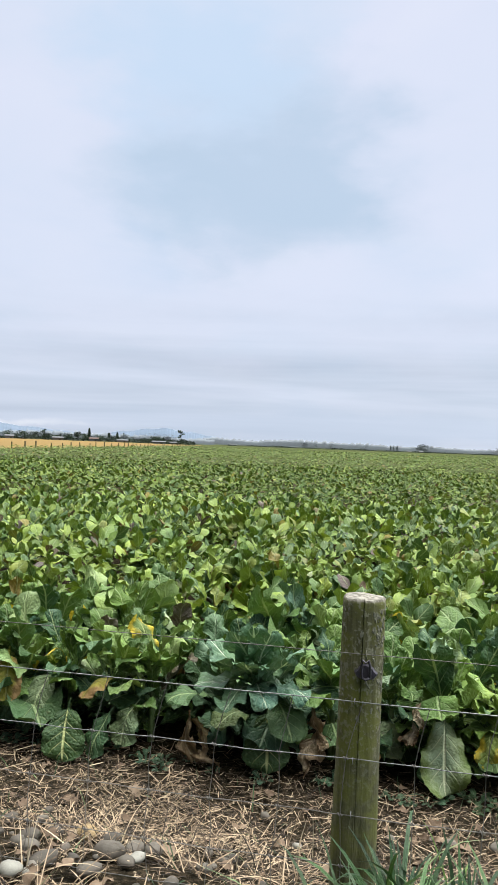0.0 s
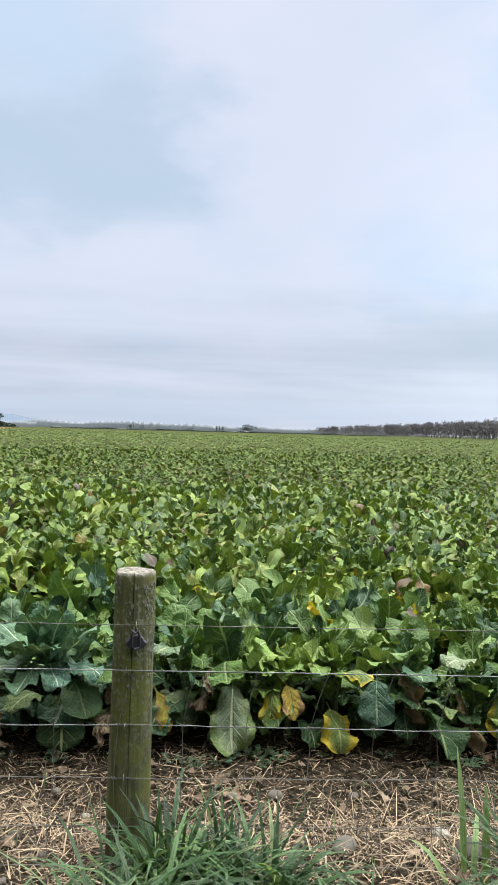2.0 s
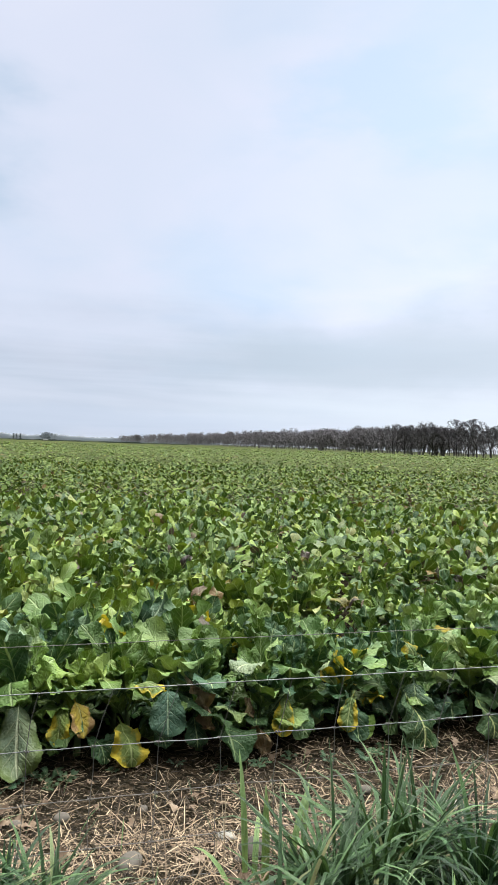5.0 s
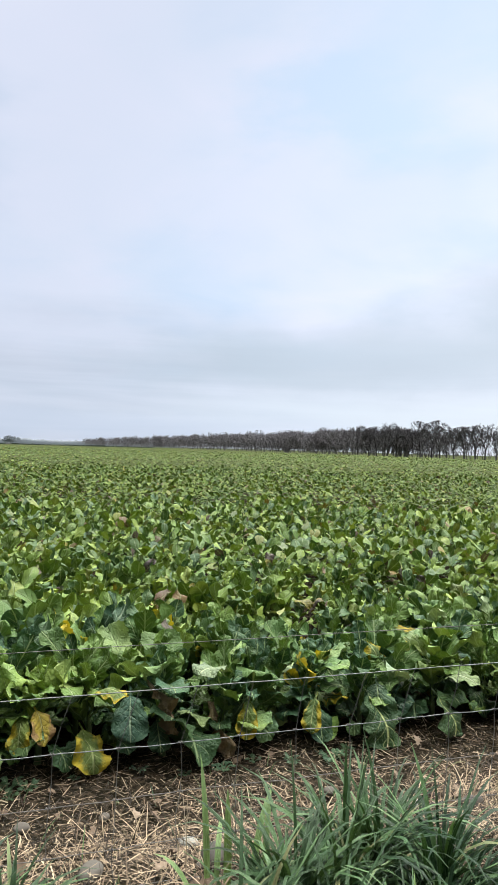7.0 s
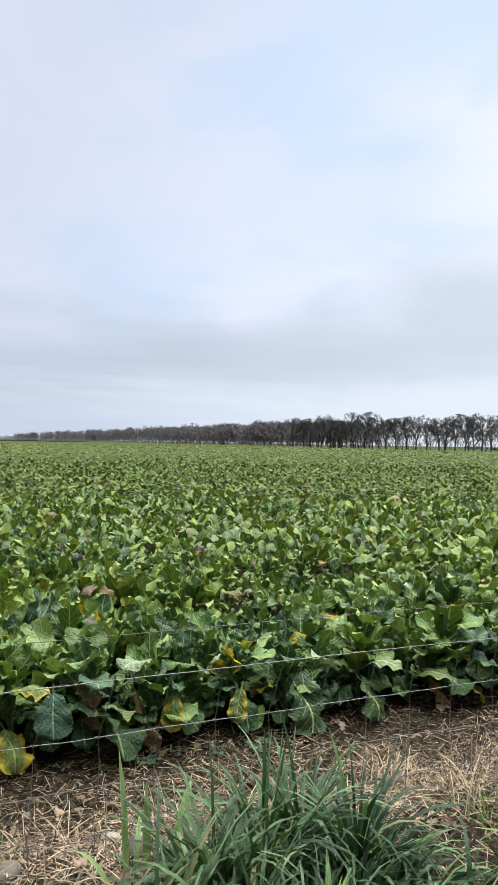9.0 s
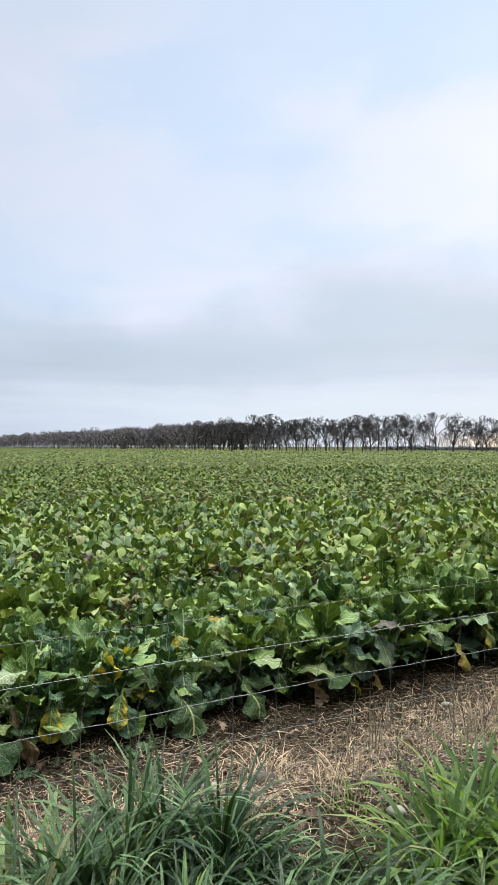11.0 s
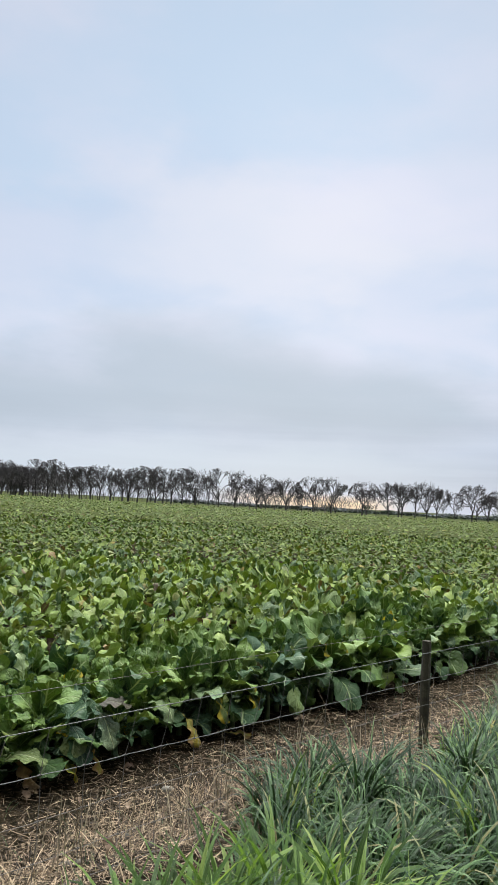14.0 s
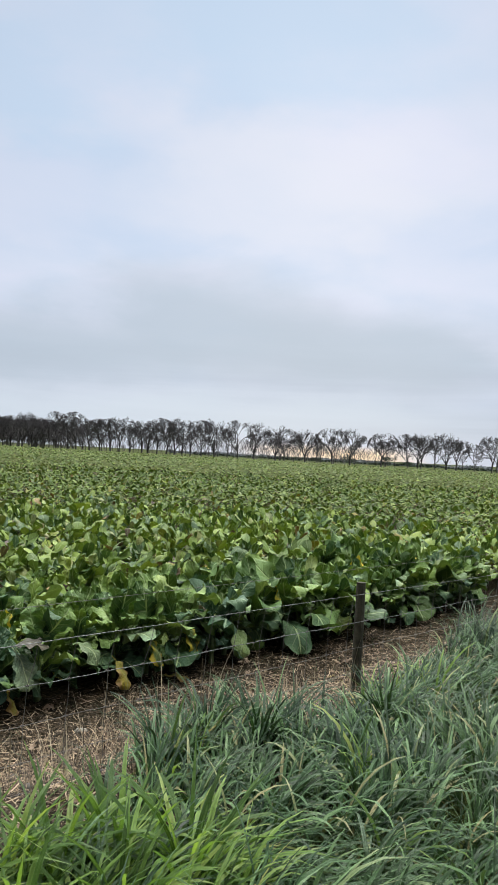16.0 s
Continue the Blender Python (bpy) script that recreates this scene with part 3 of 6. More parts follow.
def leaf_matrix(az, z, sc, tilt=0.0):
    return Matrix.Translation((0.015 * math.cos(az), 0.015 * math.sin(az), z)) @ Matrix.Rotation(az - math.pi / 2, 4, "Z") @ Matrix.Rotation(tilt, 4, "Y") @ Matrix.Scale(sc, 4)


def crop_height(x, y):
    """Slow changes of vigour over the field."""
    n1 = noise.noise(Vector((x * 0.8, y * 0.8, 4.2)))
    n2 = noise.noise(Vector((x * 0.13, y * 0.13, 9.1)))
    return 1.02 + 0.30 * n1 + 0.10 * n2


FRONT = 1.76                       # the crop's front edge, metres beyond the fence
NEAR_X, NEAR_Y = (-2.4, 11.8), 3.25
PLANT_LABEL = "leafy green brassica plant with broad pale-veined leaves"


def build_near_crop():
    fine, plain = ({k: [mesh_of("leaf", *g[:2], M_LEAF, g[2]) for g in rows] for k, rows in grids.items()} for grids in (leaf_set(18, 6, 9), leaf_set(9, 4, 9)))
    variants = {}

    def with_mat(me, mat):
        key = (me.name, mat.name)
        if key not in variants:
            c = me.copy()
            c.materials[0] = mat
            variants[key] = c
        return variants[key]

    def hang(me, base, a, z, sc, tilt, kind):
        """Adds a leaf to a plant; a drooping one is set so high on the stem that its tip clears the soil."""
        m = leaf_matrix(a, z, sc, tilt)
        if kind in ("middle", "spread", "lower", "hanging"):
            low = min((m @ v.co).z for v in me.vertices)
            m = Matrix.Translation((0, 0, max(0.0, 0.045 - low))) @ m
        child("leaf", me, base, m)

    v, f, u = tube([(0, 0, -0.06), (0.004, 0, 0.1), (0, 0.005, 0.3)], [0.024, 0.02, 0.012], 7)
    stem = mesh_of("stem", v, f, M_STALK)
    r = np.random.default_rng(5)
    y, row = FRONT, 0
    while y < NEAR_Y:
        x = NEAR_X[0] + 0.17 * (row % 2)
        while x < NEAR_X[1]:
            px, py = x + r.uniform(-0.09, 0.09), y + r.uniform(-0.08, 0.08)
            x += 0.335
            h = crop_height(px, py)
            base = empty("crop_plant", Matrix.Translation((px, py, float(ground_z(px, py)) - 0.01)) @ Matrix.Scale(float((1.0 if row == 0 else 0.96) * h * r.uniform(0.9, 1.1)), 4))
            tagged(base, PLANT_LABEL, "crop plant", "brassica crop")
            child("stem", stem, base)
            blue = r.random() < 0.05 or (row == 0 and abs(px + 0.52) < 0.25)
            n = 22 if row < 2 else 19
            big = 1.15 if row == 0 and abs(px + 0.52) < 0.2 else 1.0
            meshes = fine if px < 6.3 and row < 3 else plain
            for kind, k, a, z, sc in plant_recipe(r, n):
                if kind == "hanging" and row == 0 and px < 6.5:
                    kind = "spread"
                me = meshes[kind][k % 9]
                q = r.random()
                if q < 0.006:
                    me = with_mat(me, M_LEAF_PURPLE)
                elif kind in ("lower", "hanging") and q < 0.07 and row > 0:
                    me = with_mat(me, (M_LEAF_TURN, M_LEAF_YELLOW, M_LEAF_DEAD)[int(r.integers(0, 3))])
                elif kind in ("middle", "upper") and q < 0.035:
                    me = with_mat(me, M_LEAF_TURN)
                elif blue:
                    me = with_mat(me, M_LEAF_BLUE)
                # most low leaves take the green that has shade painted in
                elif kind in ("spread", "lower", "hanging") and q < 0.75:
                    me = with_mat(me, M_LEAF_LOW_SHADE)
                hang(me, base, a, z, sc * big, r.uniform(-0.5, 0.5), kind)
            if row == 0:
                # the front plants lean out over the margin
                for i in range(2):
                    kind = "middle" if i < 1 else "spread"
                    me = meshes[kind][int(r.integers(0, 9))]
                    hang(with_mat(me, M_LEAF_BLUE) if blue else me, base, -math.pi / 2 + r.uniform(-0.9, 0.9), r.uniform(0.24, 0.40), r.uniform(0.6, 0.9), r.uniform(-0.5, 0.5), kind)
            if row == 0 and not -2.0 < px < 2.4:
                # old leaves that hang over the field's edge
                for i in range(int(r.integers(0, 2))):
                    q = r.random()
                    me = meshes["hanging" if q < 0.6 else "lower"][int(r.integers(0, 8))]
                    if r.random() < 0.05:
                        me = with_mat(me, M_LEAF_TURN)
                    hang(me, base, -math.pi / 2 + r.uniform(-0.7, 0.7), r.uniform(0.2, 0.34), r.uniform(0.6, 0.9), r.uniform(-0.3, 0.3), "hanging")
        y += 0.30
        row += 1


def scatter_leaves(templates, pos, az, tilt, scale):
    """Places leaf templates (a list) at many positions at once; one joined mesh's arrays."""
    V, F, U, n = [], [], [], 0
    which = rng.integers(0, len(templates), len(pos))
    for k, (v, f, u) in enumerate(templates):
        sel = np.where(which == k)[0]
        if not len(sel):
            continue
        c, s = np.cos(az[sel] - np.pi / 2), np.sin(az[sel] - np.pi / 2)
        ct, st = np.cos(tilt[sel]), np.sin(tilt[sel])
        x0, y0, z0 = v[:, 0][None], v[:, 1][None], v[:, 2][None]
        xa, za = x0 * ct[:, None] + z0 * st[:, None], -x0 * st[:, None] + z0 * ct[:, None]
        P = np.stack([xa * c[:, None] - y0 * s[:, None], xa * s[:, None] + y0 * c[:, None], za], -1) * scale[sel][:, None, None] + pos[sel][:, None, :]
        F.append((f[None] + (np.arange(len(sel)) * len(v))[:, None, None] + n).reshape(-1, 4))
        V.append(P.reshape(-1, 3))
        U.append(np.tile(u, (len(sel), 1)))
        n += len(sel) * len(v)
    return np.concatenate(V), np.concatenate(F), np.concatenate(U)


def in_field(x, y):
    ok = (y > FRONT) & (x > -48.0 - (y - 88.0) * 0.2 + 1.0)
    # the right boundary: the line of the tree row, then the wood's edge
    row_y = 270.0 - (x - 165.0) * 1.27
    return ok & (y < np.where(x > 150, row_y - 8, 620)) & (x < 300)


def fan(r0, r1, per_m2, a0=-33.0, a1=73.0):
    """Random places in a fan that opens from the fence, seen from the road."""
    area = 0.5 * radians(a1 - a0) * (r1 * r1 - r0 * r0)
    n = int(area * per_m2)
    rr = np.sqrt(rng.uniform(r0 * r0, r1 * r1, n))
    aa = np.radians(rng.uniform(a0, a1, n))
    x, y = 1.0 + rr * np.sin(aa), -3.0 + rr * np.cos(aa)
    ok = in_field(x, y) & ~((x > NEAR_X[0]) & (x < NEAR_X[1]) & (y < NEAR_Y - 0.12))
    return x[ok], y[ok]


def build_canopy(name, r0, r1, per_m2, leaves, grid, size=1.0, mat=M_LEAF_STUFF, kinds=("heart", "upper", "upper", "middle", "middle", "spread")):
    x, y = fan(r0, r1, per_m2)
    h = np.array([crop_height(a, b) for a, b in zip(x, y)])
    gz = ground_z(x, y)
    templates = leaf_set(*grid[:2], 4, grid[2])
    V, F, U, n = [], [], [], 0
    for i in range(leaves):
        kind = kinds[int((i + 0.5) / leaves * len(kinds))]
        q = i / max(1, leaves - 1)
        z0 = 0.30 * (1 - q) ** 1.2 + 0.07
        if leaves < 5:
            z0 += 0.08
        z0 += 0.32 * (1 - min(size, 1.0))
        sc = h * rng.uniform(0.68, 1.2, len(x)) * 0.95
        pos = np.stack([x + rng.normal(0, 0.03, len(x)), y + rng.normal(0, 0.03, len(x)), gz + z0 * sc], -1)
        v, f, u = scatter_leaves(templates[kind], pos, i * 2.4 + rng.uniform(0, 6.28, len(x)), rng.uniform(-0.5, 0.5, len(x)), sc * size)
        V.append(v), F.append(f + n), U.append(u)
        n += len(v)
    me = mesh_of(name, np.concatenate(V), np.concatenate(F), mat, np.concatenate(U))
    ob = new(name, me)
    tagged(ob, "dense green brassica leaves covering the field", "crop", kind="stuff")


def build_far_canopy():
    """The crop's closed leaf surface far off: a lumpy sheet."""
    rads = [60.0]
    while rads[-1] < 900:
        rads.append(rads[-1] * 1.02)
    angs = np.radians(np.linspace(-35, 76, 380))
    R, A = np.meshgrid(np.array(rads), angs, indexing="ij")
    X, Y = 1.0 + R * np.sin(A), -3.0 + R * np.cos(A)
    lump = rng.normal(0, 1, X.shape)
    Z = ground_z(X, Y) + 0.36 + 0.10 * np.clip(lump, -2, 2)
    ok = in_field(X, Y)
    Z = np.where((R < 63), Z - 0.25, Z)
    nr, na = X.shape
    i, j = np.meshgrid(np.arange(nr - 1), np.arange(na - 1), indexing="ij")
    keep = ok[:-1, :-1] & ok[1:, :-1] & ok[:-1, 1:] & ok[1:, 1:]
    f = np.stack([i * na + j, i * na + j + 1, (i + 1) * na + j + 1, (i + 1) * na + j], -1)[keep].reshape(-1, 4)
    used = np.unique(f)
    remap = np.zeros(nr * na, np.int64)
    remap[used] = np.arange(len(used))
    P = np.stack([X, Y, Z], -1).reshape(-1, 3)[used]
    mat = rough_material("far_crop", [(0.3, (0.034, 0.043, 0.017)), (0.5, (0.066, 0.078, 0.032)), (0.7, (0.105, 0.120, 0.052))], 0.35, 1.0, 2.2, 0.3, fine=2.4, spec=0.0)
    ob = new("far_crop", mesh_of("far_crop", P, remap[f], mat, smooth=False))
    tagged(ob, "green leaf surface of the crop far across the field", "crop", kind="stuff")


build_far_canopy()
build_canopy("crop_canopy", 3.0, 9.0, 15.0, 13, (7, 4, 0), 0.69, kinds=("heart", "heart", "upper", "upper", "middle", "middle", "spread"))
build_canopy("crop_canopy", 9.0, 18.0, 16.5, 9, (4, 2, 0), 0.55, kinds=("heart", "upper", "middle", "middle", "spread", "spread"))
build_canopy("crop_canopy_middle", 18.0, 45.0, 13.0, 5, (2, 1, 0), 0.47, M_LEAF_FAR, kinds=("upper", "middle", "middle", "spread", "spread"))
build_canopy("crop_canopy_distant", 130.0, 270.0, 0.5, 1, (2, 1, 0), 1.15, M_LEAF_FAR, kinds=("spread",))
build_canopy("crop_canopy_distant", 45.0, 130.0, 3.0, 2, (2, 1, 0), 0.62, M_LEAF_FAR, kinds=("middle", "spread"))

# ---- fence ----
def wire_drop(x):
    return -0.012 * np.maximum(0, x - 2.4)


def build_post():
    base = empty("fence_post", Matrix.Translation((0.186, 0.0, 0.0)))
    tagged(base, "round weathered timber fence post with green algae and lichen", "fence post")
    sides, rings = 84, 40
    zs = np.concatenate([np.linspace(-0.35, 1.022, rings), [1.036, 1.040]])
    crack = math.radians(272)
    ang = np.sort(np.concatenate([np.arange(79) * 2 * np.pi / 79 + crack + 0.04, crack + np.array([-0.03, -0.015, 0.0, 0.015, 0.03])]) % (2 * np.pi))
    verts = []
    for k, z in enumerate(zs):
        for a in ang:
            rad = 0.0725 + 0.0065 * max(0.0, 1.0 - z) + 0.0028 * noise.noise(Vector((math.cos(a) * 2, math.sin(a) * 2, z * 2.2))) + 0.0016 * noise.noise(Vector((math.cos(a) * 9, math.sin(a) * 9, z * 3)))
            d = abs((a - math.radians(272) + math.pi) % (2 * math.pi) - math.pi)
            # a drying crack down the front
            depth = 0.026 if z > 0.75 else 0.016 if z > 0.4 else 0.007 if z > 0.2 else 0.0
            rad -= depth * max(0.0, 1 - d / 0.028) * (0.6 + 0.4 * noise.noise(Vector((0, 5, z * 9))))
            rad -= (0.0, 0.002, 0.006)[max(0, k - rings + 1)]
            top = 0.006 * noise.noise(Vector((math.cos(a), math.sin(a), 7))) if z > 1.02 else 0.0
            verts.append((rad * math.cos(a) + 0.010 * (z - 0.5), rad * math.sin(a), z + top))
    n = len(zs)
    faces = [(i * sides + j, i * sides + (j + 1) % sides, (i + 1) * sides + (j + 1) % sides, (i + 1) * sides + j) for i in range(n - 1) for j in range(sides)]
    bm = bmesh.new()
    vs = [bm.verts.new(p) for p in verts]
    for f in faces:
        bm.faces.new([vs[i] for i in f])
    ring = [bm.verts.new(v.co) for v in vs[(n - 1) * sides:]]
    for frac, dz in ((0.55, 0.002), (0.0, -0.002)):
        nxt = []
        if frac > 0:
            for v in ring:
                nxt.append(bm.verts.new((0.005 + (v.co.x - 0.005) * frac, v.co.y * frac, v.co.z + dz + 0.003 * noise.noise(v.co * 60))))
            for j in range(sides):
                bm.faces.new([ring[j], ring[(j + 1) % sides], nxt[(j + 1) % sides], nxt[j]])
            ring = nxt
        else:
            c = bm.verts.new((0.005, 0, 1.036))
            for j in range(sides):
                bm.faces.new([ring[j], ring[(j + 1) % sides], c])
    me = bpy.data.meshes.new("post_body")
    bm.to_mesh(me)
    bm.free()
    for p in me.polygons:
        p.use_smooth = True
    me.materials.append(M_POST)
    child("post_body", me, base)
    # lichen tufts
    r = np.random.default_rng(3)
    lumps = []
    for k in range(4):
        b2 = bmesh.new()
        bmesh.ops.create_icosphere(b2, subdivisions=2, radius=1.0)
        for v in b2.verts:
            v.co *= 1 + 0.9 * noise.noise(v.co * 3.1 + Vector((k * 9, 0, 0)))
            v.co.y *= 0.45
        m2 = bpy.data.meshes.new("lichen")
        b2.to_mesh(m2)
        b2.free()
        m2.materials.append(M_LICHEN)
        lumps.append(m2)
    for k in range(290):
        a = math.radians(r.uniform(192, 348)) if r.random() < 0.35 else math.radians(r.choice([312, 332, 344, 212]) + r.normal(0, 10))
        z = 0.25 + 0.76 * r.random() ** 0.75
        s = 0.0014 + 0.0055 * r.random() ** 2.2
        m = Matrix.Translation((0.0735 * math.cos(a) + 0.010 * (z - 0.5), 0.0735 * math.sin(a), z)) @ Matrix.Rotation(a + math.pi / 2, 4, "Z") @ Matrix.Diagonal((s, s, s * r.uniform(0.8, 2.2), 1))
        child("lichen", lumps[k % 4], base, m)
    # staples that hold the netting
    for z in (0.697, 0.497, 0.314, 0.14):
        pts = [(-0.012, -0.070, z + 0.009), (-0.012, -0.084, z + 0.009), (-0.012, -0.090, z), (-0.012, -0.084, z - 0.009), (-0.012, -0.070, z - 0.009)]
        v, f, u = tube(pts, [0.002] * 5, 6)
        child("staple", mesh_of("staple", v, f, M_WIRE), base)
    # black claw insulator
    holder = empty("insulator", Matrix.Translation((0.022, -0.083, 0.815)) @ Matrix.Scale(1.15, 4))
    holder.parent = base
    b3 = bmesh.new()
    bmesh.ops.create_cone(b3, cap_ends=True, segments=20, radius1=0.030, radius2=0.026, depth=0.012)
    bmesh.ops.rotate(b3, verts=b3.verts, matrix=Matrix.Rotation(math.pi / 2, 3, "X"))
    for v in b3.verts:
        v.co.z = max(v.co.z, -0.024) * 0.8 - 0.014
        v.co.x *= 1.15 - 0.25 * (v.co.z > -0.01)
    m3 = bpy.data.meshes.new("base_disc")
    b3.to_mesh(m3)
    b3.free()
    m3.materials.append(M_PLASTIC)
    child("base_disc", m3, holder)
    pts = [(0.012, -0.012, -0.026), (0.012, -0.024, 0.012), (0.008, -0.030, 0.03), (0.0, -0.026, 0.02), (-0.008, -0.030, 0.03), (-0.012, -0.024, 0.012), (-0.012, -0.012, -0.026), (0.0, -0.02, -0.030), (0.012, -0.012, -0.026)]
    v, f, u = tube(pts, [0.0042] * 9, 8)
    child("claw", mesh_of("claw", v, f, M_PLASTIC), holder)
    v, f, u = tube([(0, 0.0, 0.028), (0, -0.016, 0.03), (0.0, -0.022, 0.046), (0, -0.012, 0.054)], [0.003, 0.003, 0.003, 0.002], 7)
    child("hook", mesh_of("hook", v, f, M_LICHEN), holder, label="pale bent nail")
    v, f, u = tube([(0, -0.006, -0.036), (0.004, -0.014, -0.045), (0.012, -0.008, -0.058)], [0.0035, 0.003, 0.002], 7)
    child("tail", mesh_of("tail", v, f, M_LICHEN), holder, label="pale wire tail")


def build_small_post():
    base = empty("fence_batten", Matrix.Translation((6.56, 0.0, 0.0)))
    tagged(base, "thin dark weathered timber fence post standing in long grass", "fence post")
    zs = np.linspace(-0.4, 0.715, 16)
    path = [(0.012 * z, 0.0, z) for z in zs]
    rad = [0.036 + 0.007 * noise.noise(Vector((1, 2, z * 6))) + 0.006 * max(0.0, 0.2 - z) for z in zs]
    rad[-1] *= 0.86
    v, f, u = tube(path, rad, 12)
    n = len(v)
    top = np.arange(n - 12, n)
    centre = np.array([[path[-1][0], 0, 0.716]])
    v = np.concatenate([v, centre])
    capf = np.array([[top[j], top[(j + 1) % 12], n, n] for j in range(0, 12)])
    bm = bmesh.new()
    vs = [bm.verts.new(p) for p in v]
    for q in f:
        bm.faces.new([vs[k] for k in q])
    for q in capf:
        bm.faces.new([vs[k] for k in q[:3]])
    me = bpy.data.meshes.new("post_body")
    bm.to_mesh(me)
    bm.free()
    me.materials.append(M_DARK_POST)
    child("post_body", me, base)
    for z in (0.645, 0.445):
        vv, ff, uu = tube([(0.008, -0.036, z + 0.008), (0.008, -0.052, z), (0.008, -0.036, z - 0.008)], [0.002] * 3, 5)
        child("staple", mesh_of("staple", vv, ff, M_WIRE), base)


LINE_Z = [0.697, 0.499, 0.314, 0.140, -0.004]
STAY0, STAY = 0.379, 0.2283


def line_path(z, wob, seed, x0=-4.0, x1=22.0):
    xs = np.arange(x0, x1, 0.0761)
    r = np.random.default_rng(seed)
    ph = r.uniform(0, 6.28, 3)
    w = wob * (np.sin(xs * 2 * np.pi / STAY + ph[0]) * 0.5 + np.sin(xs * 9.0 + ph[1]) * 0.6 + np.sin(xs * 2.3 + ph[2]))
    y = np.full_like(xs, -0.082) + wob * np.sin(xs * 5 + ph[1])
    return np.stack([xs, y, z + wire_drop(xs) + w], -1)


def build_netting():
    base = empty("fence_netting", Matrix.Identity(4))
    tagged(base, "galvanised wire stock netting stapled to timber posts", "fence")
    lines = []
    for k, z in enumerate(LINE_Z):
        p = line_path(z, (0.0008, 0.0028, 0.003, 0.003, 0.003)[k], k)
        lines.append(p)
        v, f, u = tube(p, np.full(len(p), (0.0019, 0.0016, 0.0014, 0.0014, 0.0014)[k]), 6)
        child("line_wire", mesh_of("line_wire", v, f, M_WIRE if k < 2 else M_RUST_WIRE), base)
    r = np.random.default_rng(8)
    # a wrapped joint where a stay crosses a line wire
    turns = np.linspace(0, 4 * math.pi, 10)
    kp = np.stack([np.linspace(-0.007, 0.007, 10), 0.0036 * np.cos(turns), 0.0036 * np.sin(turns)], -1)
    kv, kf, ku = tube(kp, np.full(10, 0.0019), 4)
    knot, knot_dull = mesh_of("knot", kv, kf, M_WIRE), mesh_of("knot", kv, kf, M_RUST_WIRE)
    for i in range(-17, 62):
        xk = STAY0 + STAY * i
        if not -3.6 < xk < 14.0:
            continue
        at = lambda k, x: Vector((x, float(np.interp(x, lines[k][:, 0], lines[k][:, 1])), float(np.interp(x, lines[k][:, 0], lines[k][:, 2]))))
        xs = [xk + 0.045 + r.normal(0, 0.012), xk, xk - 0.006 + r.normal(0, 0.006), xk - 0.010 + r.normal(0, 0.006), xk - 0.012 + r.normal(0, 0.006)]
        p = [at(k, x) for k, x in enumerate(xs)]
        path = []
        for a, b in zip(p, p[1:]):
            mid = (a + b) / 2 + Vector((r.normal(0, 0.004), -0.003, 0))
            path += [a, mid]
        path.append(p[-1])
        v, f, u = tube([tuple(q) for q in path], np.full(len(path), 0.0014), 5)
        child("stay", mesh_of("stay", v, f, M_RUST_WIRE), base)
        for k in range(5):
            child("knot", knot if k < 1 else knot_dull, base, Matrix.Translation(p[k]) @ Matrix.Scale(0.8 if k == 0 else 1.25, 4))
    p = line_path(0.866, 0.0006, 21)
    p[:, 1] -= 0.02
    p[:, 2] += 0.006 * np.maximum(0, p[:, 0] - 2.4)
    v, f, u = tube(p, np.full(len(p), 0.0013), 6)
    top = new("fence_wire", mesh_of("fence_wire", v, f, M_RUST_WIRE))
    tagged(top, "single thin plain wire strained above the netting", "fence wire")


build_post()
build_small_post()
build_netting()

# ---- far surroundings ----
def ribbon(pts, rad, r):
    """A flat tapering strip for a twig."""
    pts = np.asarray(pts, float)
    d = pts[-1] - pts[0]
    a = np.cross(d, r.normal(size=3))
    a = a / (np.linalg.norm(a) + 1e-9)
    w = rad * np.linspace(1, 0.5, len(pts))[:, None]
    v = np.stack([pts - a * w, pts + a * w], 1).reshape(-1, 3)
    f = np.array([[2 * i, 2 * i + 1, 2 * i + 3, 2 * i + 2] for i in range(len(pts) - 1)])
    return v, f, np.zeros((len(v), 2))


